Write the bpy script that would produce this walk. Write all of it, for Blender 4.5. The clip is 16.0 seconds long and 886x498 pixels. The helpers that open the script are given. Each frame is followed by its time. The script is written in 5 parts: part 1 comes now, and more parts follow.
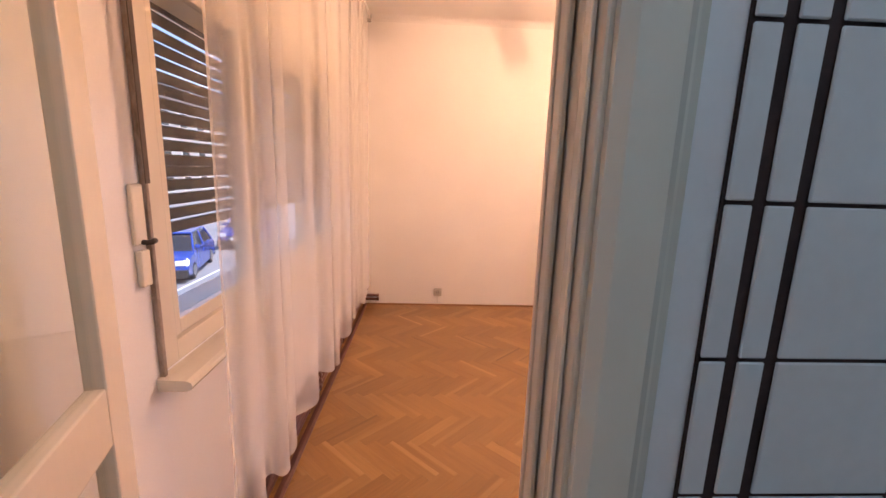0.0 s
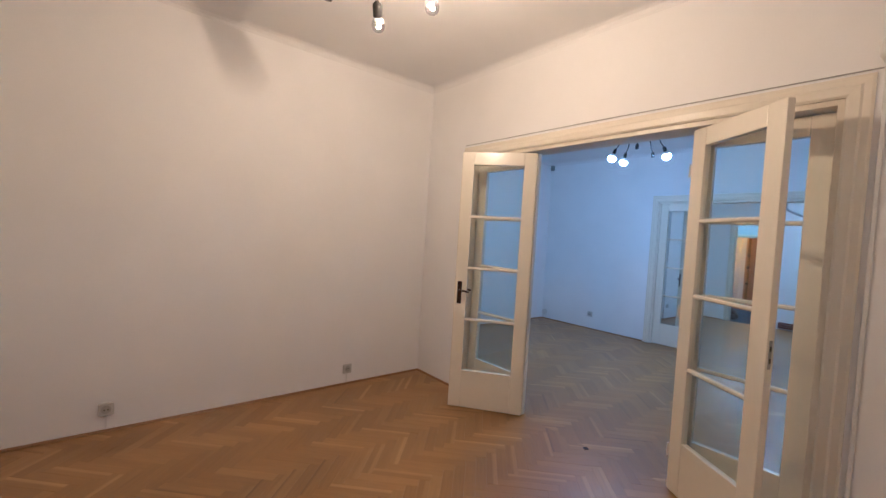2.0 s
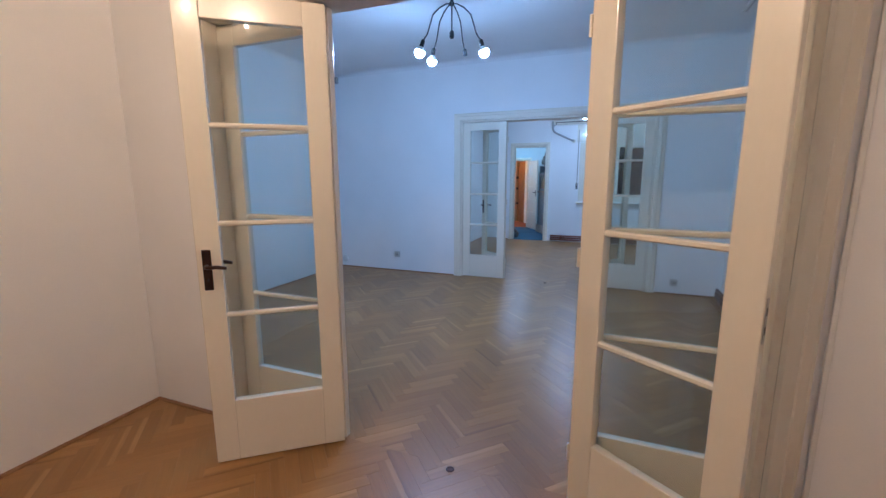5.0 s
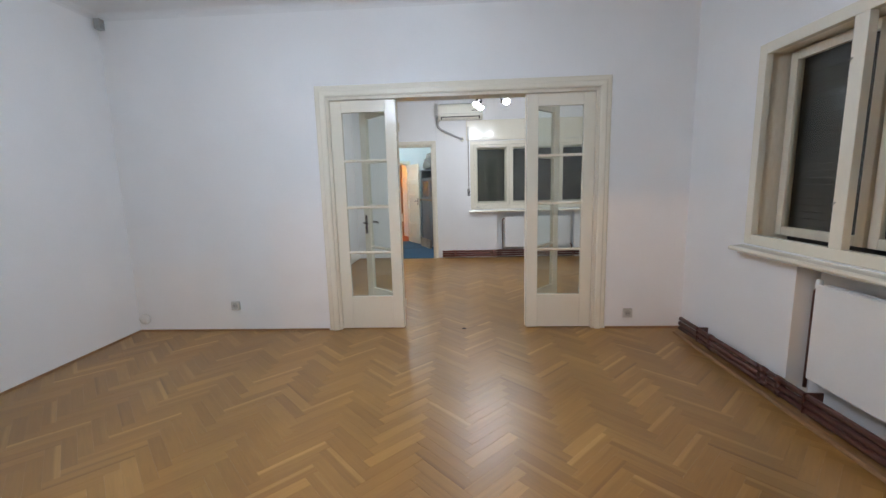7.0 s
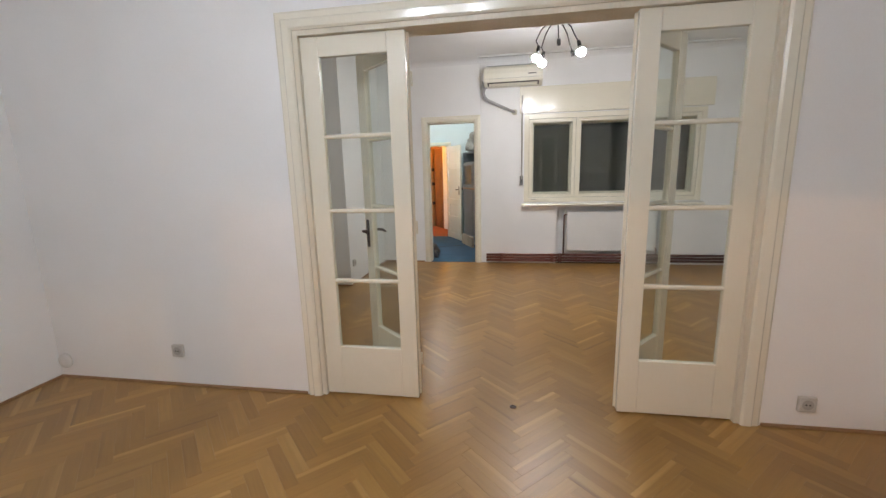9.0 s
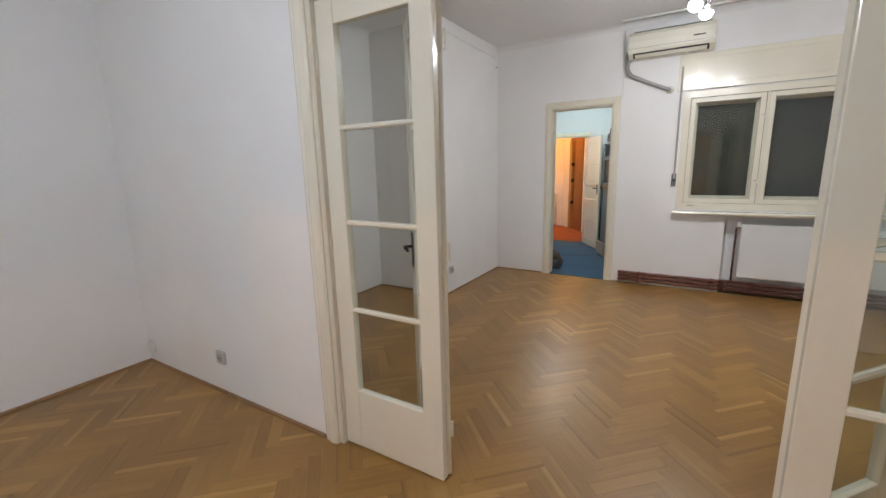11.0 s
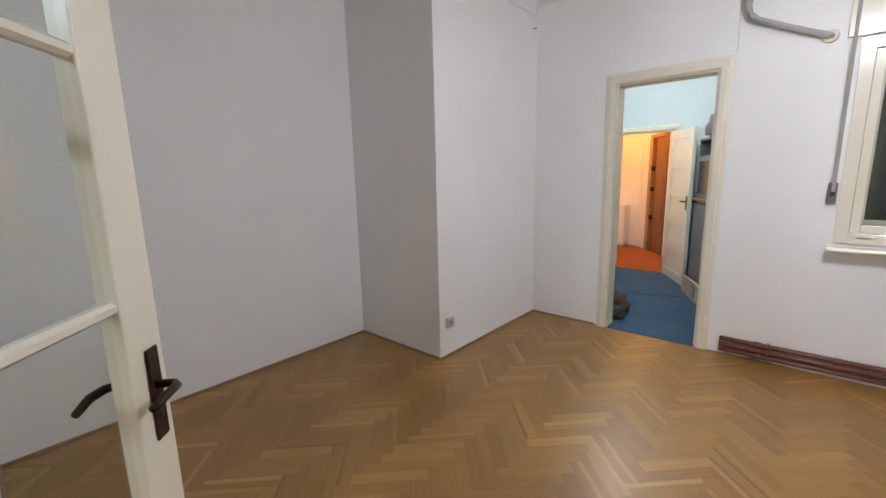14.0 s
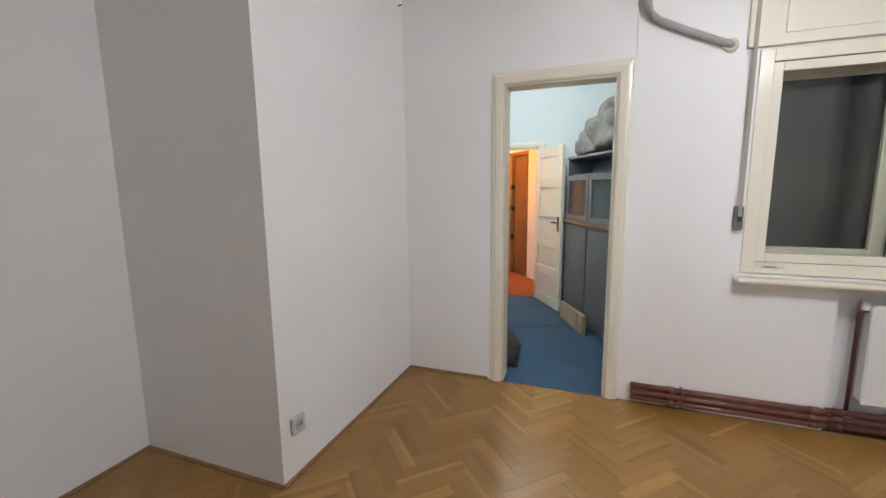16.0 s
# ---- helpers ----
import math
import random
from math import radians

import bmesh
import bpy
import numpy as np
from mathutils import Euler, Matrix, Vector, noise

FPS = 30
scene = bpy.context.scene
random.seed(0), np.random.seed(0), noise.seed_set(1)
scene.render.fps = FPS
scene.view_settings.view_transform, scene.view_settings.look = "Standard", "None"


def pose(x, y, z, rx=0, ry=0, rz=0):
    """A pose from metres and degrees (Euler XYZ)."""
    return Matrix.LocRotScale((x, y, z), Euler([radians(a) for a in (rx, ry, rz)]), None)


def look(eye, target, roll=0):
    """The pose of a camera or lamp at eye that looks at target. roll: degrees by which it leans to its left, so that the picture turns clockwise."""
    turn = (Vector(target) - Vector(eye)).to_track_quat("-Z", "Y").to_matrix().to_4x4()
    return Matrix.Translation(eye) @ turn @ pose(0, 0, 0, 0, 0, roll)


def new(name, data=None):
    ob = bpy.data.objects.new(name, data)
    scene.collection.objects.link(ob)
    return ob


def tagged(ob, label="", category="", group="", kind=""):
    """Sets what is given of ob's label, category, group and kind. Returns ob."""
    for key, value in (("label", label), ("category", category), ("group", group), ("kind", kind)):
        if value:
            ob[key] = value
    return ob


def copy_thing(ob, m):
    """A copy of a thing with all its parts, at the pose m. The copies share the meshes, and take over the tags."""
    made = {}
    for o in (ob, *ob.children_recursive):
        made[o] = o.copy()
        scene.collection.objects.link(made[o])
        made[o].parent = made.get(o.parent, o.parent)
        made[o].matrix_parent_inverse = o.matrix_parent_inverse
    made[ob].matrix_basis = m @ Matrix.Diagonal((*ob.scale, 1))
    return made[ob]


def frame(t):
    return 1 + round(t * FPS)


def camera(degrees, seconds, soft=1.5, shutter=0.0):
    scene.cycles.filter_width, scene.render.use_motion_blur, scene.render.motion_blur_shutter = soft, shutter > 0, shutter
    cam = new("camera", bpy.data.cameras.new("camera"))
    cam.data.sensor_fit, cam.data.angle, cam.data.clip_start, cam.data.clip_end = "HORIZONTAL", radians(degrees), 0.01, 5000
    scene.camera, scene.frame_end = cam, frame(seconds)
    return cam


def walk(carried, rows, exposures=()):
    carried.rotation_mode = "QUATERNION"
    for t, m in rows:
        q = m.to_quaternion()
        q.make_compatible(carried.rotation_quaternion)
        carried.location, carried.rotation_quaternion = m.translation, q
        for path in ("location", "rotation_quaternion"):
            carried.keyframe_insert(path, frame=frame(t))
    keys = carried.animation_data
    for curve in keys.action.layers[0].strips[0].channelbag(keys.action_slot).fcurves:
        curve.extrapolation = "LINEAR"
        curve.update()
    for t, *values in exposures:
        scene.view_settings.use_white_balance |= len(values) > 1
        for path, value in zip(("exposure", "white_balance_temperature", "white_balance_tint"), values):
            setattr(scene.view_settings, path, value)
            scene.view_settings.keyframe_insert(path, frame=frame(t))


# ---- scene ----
cam = camera(94.3, 16.0)
PATH = [
    (0, (3.214, -2.066, 1.594), (1.252, -1.976, 1.214), 1.8),
    (0.5, (2.931, -2.107, 1.606), (0.962, -2.037, 1.262), -0.9),
    (1, (2.605, -2.173, 1.605), (0.676, -1.708, 1.356), 0.6),
    (1.5, (2.335, -2.126, 1.555), (0.565, -1.209, 1.393), 2.2),
    (2, (2.21, -1.94, 1.537), (0.668, -0.668, 1.471), 3.5),
    (2.5, (2.124, -1.739, 1.526), (0.847, -0.202, 1.447), 4.3),
    (3, (2.136, -1.708, 1.54), (0.987, -0.076, 1.415), 3.1),
    (3.5, (2.086, -1.613, 1.505), (1.038, 0.074, 1.271), 1.4),
    (3.7, (2.018, -1.554, 1.499), (0.975, 0.132, 1.238), 0.8),
    (5.8, (0.822, -0.173, 1.429), (0.405, 1.75, 1.07), -0.7),
    (6, (0.752, 0.03, 1.418), (0.398, 1.972, 1.099), -0.9),
    (6.5, (0.627, 0.487, 1.443), (0.411, 2.45, 1.128), -1.3),
    (7, (0.564, 0.958, 1.439), (0.456, 2.932, 1.132), -1.5),
    (7.5, (0.551, 1.404, 1.467), (0.426, 3.378, 1.172), -2.0),
    (8, (0.532, 1.821, 1.458), (0.481, 3.796, 1.145), -1.7),
    (8.5, (0.493, 2.212, 1.477), (0.407, 4.174, 1.099), -1.4),
    (9, (0.534, 2.56, 1.478), (0.198, 4.495, 1.1), -1.5),
    (9.2, (0.549, 2.689, 1.482), (0.081, 4.598, 1.114), -1.6),
    (11.3, (0.86, 3.684, 1.501), (-0.164, 5.355, 1.106), -1.4),
    (11.5, (0.841, 3.831, 1.499), (-0.07, 5.569, 1.112), -1.4),
    (12, (0.782, 4.193, 1.467), (-0.033, 5.99, 1.143), -1.1),
    (12.5, (0.757, 4.483, 1.484), (-0.019, 6.29, 1.117), -0.3),
    (13, (0.631, 4.76, 1.483), (-0.256, 6.517, 1.127), -0.4),
    (13.5, (0.564, 5.005, 1.474), (-0.547, 6.63, 1.118), -0.9),
    (14, (0.503, 5.225, 1.475), (-0.792, 6.707, 1.115), -1.3),
    (14.5, (0.364, 5.366, 1.456), (-0.983, 6.801, 1.1), -1.6),
    (15, (0.215, 5.56, 1.467), (-1.03, 7.091, 1.139), -1.3),
    (15.5, (0.052, 5.848, 1.485), (-0.999, 7.519, 1.161), -0.9),
    (16, (-0.152, 6.066, 1.49), (-0.845, 7.919, 1.195), -0.6),
]

EXPOSURES = [
    (0.0, 0.8, 5650, 29), (0.5, 0.5, 4250, 12), (1.0, 0.27, 4230, 6), (1.5, 0.04, 4230, 3), (2.5, -0.09, 4010, 2),
    (3.5, -0.06, 3820, 1), (5.4, 0.03, 4600, 4), (6.0, 0.10, 5350, 4), (6.5, 0.18, 5900, 5), (7.0, 0.40, 6300, 6), (7.5, 0.55, 6950, 9),
    (9.0, 0.47, 7150, 9), (12.0, 0.36, 6800, 8), (14.5, 0.57, 6750, 10), (16.0, 0.55, 6850, 10),
]
walk(cam, [(t, look(eye, target, roll)) for t, eye, target, roll in PATH], EXPOSURES)

# ---- world and sun: a dull day outside the shutters ----
world = bpy.data.worlds.new("sky")
scene.world = world
world.use_nodes = True
wt = world.node_tree
sky = wt.nodes.new("ShaderNodeTexSky")
sky.sky_type, sky.sun_disc = "NISHITA", False
sky.sun_elevation, sky.sun_rotation = radians(55), radians(30)
wt.nodes["Background"].inputs["Strength"].default_value = 0.15
wt.links.new(sky.outputs[0], wt.nodes["Background"].inputs["Color"])
sun = new("sun", bpy.data.lights.new("sun", "SUN"))
sun.data.energy, sun.data.angle, sun.data.color = 4.0, radians(3), (1.0, 0.96, 0.9)
sun.matrix_world = look((0, 0, 20), (-7, -12, 0))

# bulb colours and strengths
GLOW_A, GLOW_B, GLOW_C = 30500.0, 335.0, 315.0
COLOR_A, COLOR_B, COLOR_C = (1.0, 0.543, 0.243), (0.83, 0.95, 1.15), (0.915, 0.97, 1.09)
GLOW_HALL, COLOR_HALL = 385.0, (0.88, 0.96, 1.02)
GLOW_FAR, COLOR_FAR = 470.0, (1.0, 0.40, 0.065)
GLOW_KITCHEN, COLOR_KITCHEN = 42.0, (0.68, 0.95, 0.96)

# ---- materials ----


def material(name):
    m = bpy.data.materials.new(name)
    m.use_nodes = True
    return m, m.node_tree, m.node_tree.nodes["Principled BSDF"]


def link(nt, a, b):
    nt.links.new(a, b)


def surface(name, low, high, rough, scale=6.0, fine=90.0, bump=0.15, metal=0.0, stretch=(1, 1, 1), coat=0.0, coords="Object", rough_swing=0.08, depth=0.002):
    """Two colours mixed by a coarse and a fine noise, with relief and uneven gloss."""
    m, nt, p = material(name)
    tc = nt.nodes.new("ShaderNodeTexCoord")
    mp = nt.nodes.new("ShaderNodeMapping")
    mp.inputs["Scale"].default_value = stretch
    link(nt, tc.outputs[coords], mp.inputs["Vector"])
    big = nt.nodes.new("ShaderNodeTexNoise")
    big.inputs["Scale"].default_value, big.inputs["Detail"].default_value = scale, 4
    small = nt.nodes.new("ShaderNodeTexNoise")
    small.inputs["Scale"].default_value, small.inputs["Detail"].default_value = fine, 3
    for n in (big, small):
        link(nt, mp.outputs[0], n.inputs["Vector"])
    add = nt.nodes.new("ShaderNodeMath")
    add.operation = "MULTIPLY_ADD"
    add.inputs[1].default_value = 0.35
    link(nt, small.outputs["Fac"], add.inputs[0])
    half = nt.nodes.new("ShaderNodeMath")
    half.operation = "MULTIPLY"
    half.inputs[1].default_value = 0.65
    link(nt, big.outputs["Fac"], half.inputs[0])
    link(nt, half.outputs[0], add.inputs[2])
    ramp = nt.nodes.new("ShaderNodeValToRGB")
    ramp.color_ramp.elements[0].position, ramp.color_ramp.elements[1].position = 0.3, 0.7
    ramp.color_ramp.elements[0].color, ramp.color_ramp.elements[1].color = (*low, 1), (*high, 1)
    link(nt, add.outputs[0], ramp.inputs[0])
    link(nt, ramp.outputs[0], p.inputs["Base Color"])
    rr = nt.nodes.new("ShaderNodeMapRange")
    rr.inputs["To Min"].default_value, rr.inputs["To Max"].default_value = rough - rough_swing, rough + rough_swing
    link(nt, big.outputs["Fac"], rr.inputs["Value"])
    link(nt, rr.outputs[0], p.inputs["Roughness"])
    p.inputs["Metallic"].default_value = metal
    p.inputs["Coat Weight"].default_value = coat
    bp = nt.nodes.new("ShaderNodeBump")
    bp.inputs["Strength"].default_value, bp.inputs["Distance"].default_value = bump, depth
    link(nt, add.outputs[0], bp.inputs["Height"])
    link(nt, bp.outputs[0], p.inputs["Normal"])
    return m


def glass_material(name, tint=(0.96, 0.98, 0.97)):
    m, nt, p = material(name)
    nt.nodes.remove(p)
    clear = nt.nodes.new("ShaderNodeBsdfTransparent")
    clear.inputs[0].default_value = (*tint, 1)
    gloss = nt.nodes.new("ShaderNodeBsdfGlossy")
    gloss.inputs["Roughness"].default_value = 0.02
    lw = nt.nodes.new("ShaderNodeLayerWeight")
    lw.inputs["Blend"].default_value = 0.5
    pw = nt.nodes.new("ShaderNodeMath")
    pw.operation = "POWER"
    pw.inputs[1].default_value = 4.5
    link(nt, lw.outputs["Facing"], pw.inputs[0])
    fr = nt.nodes.new("ShaderNodeMath")
    fr.operation = "MULTIPLY_ADD"
    fr.inputs[1].default_value, fr.inputs[2].default_value = 0.7, 0.035
    link(nt, pw.outputs[0], fr.inputs[0])
    mix = nt.nodes.new("ShaderNodeMixShader")
    link(nt, fr.outputs[0], mix.inputs[0])
    link(nt, clear.outputs[0], mix.inputs[1])
    link(nt, gloss.outputs[0], mix.inputs[2])
    link(nt, mix.outputs[0], nt.nodes["Material Output"].inputs["Surface"])
    return m


def sheer_material(name, color, cover):
    """Thin net cloth: part of the light goes through the holes, the rest is scattered to both sides."""
    m, nt, p = material(name)
    nt.nodes.remove(p)
    clear = nt.nodes.new("ShaderNodeBsdfTransparent")
    dif = nt.nodes.new("ShaderNodeBsdfDiffuse")
    tra = nt.nodes.new("ShaderNodeBsdfTranslucent")
    for n in (dif, tra):
        n.inputs["Color"].default_value = (*color, 1)
    cloth = nt.nodes.new("ShaderNodeMixShader")
    cloth.inputs[0].default_value = 0.45
    link(nt, dif.outputs[0], cloth.inputs[1])
    link(nt, tra.outputs[0], cloth.inputs[2])
    tc = nt.nodes.new("ShaderNodeTexCoord")
    no = nt.nodes.new("ShaderNodeTexNoise")
    no.inputs["Scale"].default_value = 420
    link(nt, tc.outputs["Object"], no.inputs["Vector"])
    mr = nt.nodes.new("ShaderNodeMapRange")
    mr.inputs["To Min"].default_value, mr.inputs["To Max"].default_value = cover - 0.06, cover + 0.06
    link(nt, no.outputs["Fac"], mr.inputs["Value"])
    mix = nt.nodes.new("ShaderNodeMixShader")
    link(nt, mr.outputs[0], mix.inputs[0])
    link(nt, clear.outputs[0], mix.inputs[1])
    link(nt, cloth.outputs[0], mix.inputs[2])
    link(nt, mix.outputs[0], nt.nodes["Material Output"].inputs["Surface"])
    return m


def glow_material(name, color, strength):
    m, nt, p = material(name)
    p.inputs["Base Color"].default_value = (0.9, 0.9, 0.9, 1)
    p.inputs["Emission Color"].default_value = (*color, 1)
    p.inputs["Emission Strength"].default_value = strength
    return m


def parquet_material(name, per_object, sheen_gain=1.0):
    """Varnished oak: each stave has its own tone and grain, scaled by a painted sheen."""
    m, nt, p = material(name)
    if per_object:
        rnd = nt.nodes.new("ShaderNodeObjectInfo").outputs["Random"]
    else:
        rnd = nt.nodes.new("ShaderNodeNewGeometry").outputs["Random Per Island"]
    uv = nt.nodes.new("ShaderNodeUVMap")
    shift = nt.nodes.new("ShaderNodeVectorMath")
    shift.operation = "MULTIPLY_ADD"
    comb = nt.nodes.new("ShaderNodeCombineXYZ")
    link(nt, rnd, comb.inputs[0])
    link(nt, rnd, comb.inputs[2])
    shift.inputs[1].default_value = (37, 0, 53)
    link(nt, comb.outputs[0], shift.inputs[0])
    mp = nt.nodes.new("ShaderNodeMapping")
    mp.inputs["Scale"].default_value = (3, 42, 1)
    link(nt, uv.outputs[0], mp.inputs["Vector"])
    link(nt, mp.outputs[0], shift.inputs[2])
    grain = nt.nodes.new("ShaderNodeTexNoise")
    grain.inputs["Scale"].default_value, grain.inputs["Detail"].default_value, grain.inputs["Distortion"].default_value = 1.6, 6, 0.6
    link(nt, shift.outputs[0], grain.inputs["Vector"])
    pores = nt.nodes.new("ShaderNodeTexNoise")
    pores.inputs["Scale"].default_value, pores.inputs["Detail"].default_value = 9, 2
    link(nt, shift.outputs[0], pores.inputs["Vector"])
    tone = nt.nodes.new("ShaderNodeValToRGB")
    els = tone.color_ramp.elements
    els[0].position, els[0].color = 0.0, (0.288, 0.147, 0.035, 1)
    els[1].position, els[1].color = 1.0, (0.402, 0.226, 0.062, 1)
    for pos, c in ((0.2, (0.304, 0.158, 0.038, 1)), (0.85, (0.342, 0.184, 0.047, 1))):
        els.new(pos).color = c
    link(nt, rnd, tone.inputs[0])
    # a pale or a dark line along one long edge of some staves
    split = nt.nodes.new("ShaderNodeSeparateXYZ")
    link(nt, uv.outputs[0], split.inputs[0])
    pick = nt.nodes.new("ShaderNodeMath")
    pick.operation = "MULTIPLY"
    pick.inputs[1].default_value = 17.3
    link(nt, rnd, pick.inputs[0])
    frac = nt.nodes.new("ShaderNodeMath")
    frac.operation = "FRACT"
    link(nt, pick.outputs[0], frac.inputs[0])

    def edge(start, end, low, high):
        """1 towards one long edge, on the staves whose draw lies above 'low' (or below it, where high is smaller)."""
        along = nt.nodes.new("ShaderNodeMapRange")
        along.inputs["From Min"].default_value, along.inputs["From Max"].default_value = start, end
        link(nt, split.outputs[1], along.inputs["Value"])
        chosen = nt.nodes.new("ShaderNodeMapRange")
        chosen.inputs["From Min"].default_value, chosen.inputs["From Max"].default_value = low, high
        link(nt, frac.outputs[0], chosen.inputs["Value"])
        both = nt.nodes.new("ShaderNodeMath")
        both.operation = "MULTIPLY"
        link(nt, along.outputs[0], both.inputs[0])
        link(nt, chosen.outputs[0], both.inputs[1])
        return both.outputs[0]

    def tinted(source, factor, color):
        mix = nt.nodes.new("ShaderNodeMix")
        mix.data_type = "RGBA"
        link(nt, factor, mix.inputs[0])
        link(nt, source, mix.inputs[6])
        mix.inputs[7].default_value = color
        return mix.outputs[2]

    # pale sapwood, with the highlight of raised stave lips painted in
    pale = tinted(tone.outputs[0], edge(0.502, 0.514, 0.82, 0.99), (0.47, 0.278, 0.092, 1))
    pale = tinted(pale, edge(0.490, 0.474, 0.12, 0.02), (0.225, 0.112, 0.028, 1))
    dark = nt.nodes.new("ShaderNodeMix")
    dark.data_type, dark.blend_type = "RGBA", "MULTIPLY"
    gr = nt.nodes.new("ShaderNodeValToRGB")
    gr.color_ramp.elements[0].position, gr.color_ramp.elements[0].color = 0.3, (0.82, 0.78, 0.73, 1)
    gr.color_ramp.elements[1].position, gr.color_ramp.elements[1].color = 0.65, (1.08, 1.05, 1.02, 1)
    link(nt, grain.outputs["Fac"], gr.inputs[0])
    dark.inputs[0].default_value = 0.55
    link(nt, pale, dark.inputs[6])
    link(nt, gr.outputs[0], dark.inputs[7])
    # worn and dulled patches over the whole floor
    tc = nt.nodes.new("ShaderNodeNewGeometry")
    wear = nt.nodes.new("ShaderNodeTexNoise")
    wear.inputs["Scale"].default_value, wear.inputs["Detail"].default_value = 1.3, 5
    link(nt, tc.outputs["Position"], wear.inputs["Vector"])
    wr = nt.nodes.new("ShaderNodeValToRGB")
    wr.color_ramp.elements[0].position, wr.color_ramp.elements[0].color = 0.3, (0.82 * sheen_gain, 0.80 * sheen_gain, 0.78 * sheen_gain, 1)
    wr.color_ramp.elements[1].position, wr.color_ramp.elements[1].color = 0.7, (1.08 * sheen_gain, 1.08 * sheen_gain, 1.08 * sheen_gain, 1)
    link(nt, wear.outputs["Fac"], wr.inputs[0])
    over = nt.nodes.new("ShaderNodeMix")
    over.data_type, over.blend_type = "RGBA", "MULTIPLY"
    over.inputs[0].default_value = 1.0
    link(nt, dark.outputs[2], over.inputs[6])
    link(nt, wr.outputs[0], over.inputs[7])
    link(nt, over.outputs[2], p.inputs["Base Color"])
    mr = nt.nodes.new("ShaderNodeMapRange")
    mr.inputs["To Min"].default_value, mr.inputs["To Max"].default_value = 0.28, 0.44
    link(nt, wear.outputs["Fac"], mr.inputs["Value"])
    link(nt, mr.outputs[0], p.inputs["Roughness"])
    # old varnish over the wood
    p.inputs["Coat Weight"].default_value, p.inputs["Coat Roughness"].default_value = 0.28, 0.32
    bp = nt.nodes.new("ShaderNodeBump")
    bp.inputs["Strength"].default_value, bp.inputs["Distance"].default_value = 0.12, 0.001
    link(nt, pores.outputs["Fac"], bp.inputs["Height"])
    link(nt, bp.outputs[0], p.inputs["Normal"])
    return m


PLASTER = surface("white_wall_paint", (0.84, 0.835, 0.83), (0.89, 0.885, 0.88), 0.72, 2.2, 140, 0.2, depth=0.0015)
CEILING = surface("ceiling_paint", (0.78, 0.775, 0.77), (0.84, 0.835, 0.83), 0.85, 1.5, 120, 0.1)
CREAM = surface("cream_gloss_paint", (0.80, 0.75, 0.62), (0.84, 0.79, 0.67), 0.20, 3.0, 60, 0.08, coat=0.5, stretch=(1, 1, 0.4))
CREAM_WORN = surface("worn_cream_paint", (0.66, 0.59, 0.47), (0.78, 0.73, 0.61), 0.36, 9.0, 70, 0.3, stretch=(1, 1, 0.3))
WHITE_GLOSS = surface("white_enamel", (0.79, 0.79, 0.78), (0.83, 0.83, 0.82), 0.38, 4, 60, 0.02, rough_swing=0.03)
PLASTIC = surface("white_plastic", (0.70, 0.70, 0.68), (0.78, 0.78, 0.76), 0.4, 20, 150, 0.05)
AC_PLASTIC = surface("aged_cream_plastic", (0.72, 0.69, 0.58), (0.78, 0.75, 0.65), 0.4, 3, 80, 0.04)
GREY_PLASTIC = surface("grey_plastic", (0.30, 0.30, 0.29), (0.42, 0.42, 0.40), 0.5, 12, 90, 0.2)
SOCKET_PLATE = surface("dusty_socket_plastic", (0.52, 0.51, 0.48), (0.62, 0.61, 0.58), 0.45, 20, 120, 0.05)
SOCKET_GREY = surface("aged_socket_plastic", (0.36, 0.35, 0.33), (0.46, 0.445, 0.42), 0.4, 20, 120, 0.05)
BLACK = surface("black_lacquer", (0.012, 0.011, 0.011), (0.03, 0.028, 0.027), 0.35, 20, 120, 0.06)
BRONZE = surface("dark_bronze", (0.025, 0.014, 0.011), (0.06, 0.032, 0.024), 0.35, 30, 160, 0.1, metal=0.6)
STEEL = surface("dull_steel", (0.30, 0.29, 0.27), (0.42, 0.41, 0.39), 0.35, 30, 160, 0.1, metal=1.0)
PIPE_PAINT = surface("red_brown_pipe_paint", (0.15, 0.058, 0.043), (0.23, 0.092, 0.068), 0.32, 14, 90, 0.2)
DARK_PIPE = surface("dark_brown_pipe_paint", (0.085, 0.033, 0.025), (0.14, 0.055, 0.042), 0.35, 14, 90, 0.2)
BEAD_WOOD = surface("skirting_wood", (0.20, 0.105, 0.045), (0.32, 0.18, 0.085), 0.42, 5, 60, 0.2, stretch=(3, 3, 3))
SHUTTER_WOOD = surface("dark_shutter_wood", (0.045, 0.034, 0.028), (0.075, 0.058, 0.05), 0.6, 3, 50, 0.3, stretch=(1, 1, 8))
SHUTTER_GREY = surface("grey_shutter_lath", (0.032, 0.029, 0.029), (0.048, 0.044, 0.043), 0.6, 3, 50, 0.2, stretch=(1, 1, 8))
SUBFLOOR = surface("dark_joint_bitumen", (0.06, 0.032, 0.014), (0.09, 0.05, 0.022), 0.8, 8, 60, 0.2)
STRAP_OLD = surface("old_brown_strap", (0.085, 0.068, 0.056), (0.15, 0.125, 0.105), 0.8, 6, 200, 0.4)
WORN_WOOD = surface("bare_worn_wood", (0.16, 0.115, 0.085), (0.52, 0.45, 0.37), 0.6, 22, 120, 0.5, stretch=(1, 1, 0.35))
WINDER = surface("dark_winder_metal", (0.10, 0.10, 0.10), (0.18, 0.175, 0.17), 0.45, 20, 90, 0.1)
STRAP = surface("shutter_strap_webbing", (0.30, 0.275, 0.24), (0.42, 0.39, 0.34), 0.8, 6, 200, 0.4)
BLUE_CARPET = surface("blue_carpet", (0.026, 0.070, 0.130), (0.050, 0.115, 0.19), 0.95, 4, 260, 0.6)
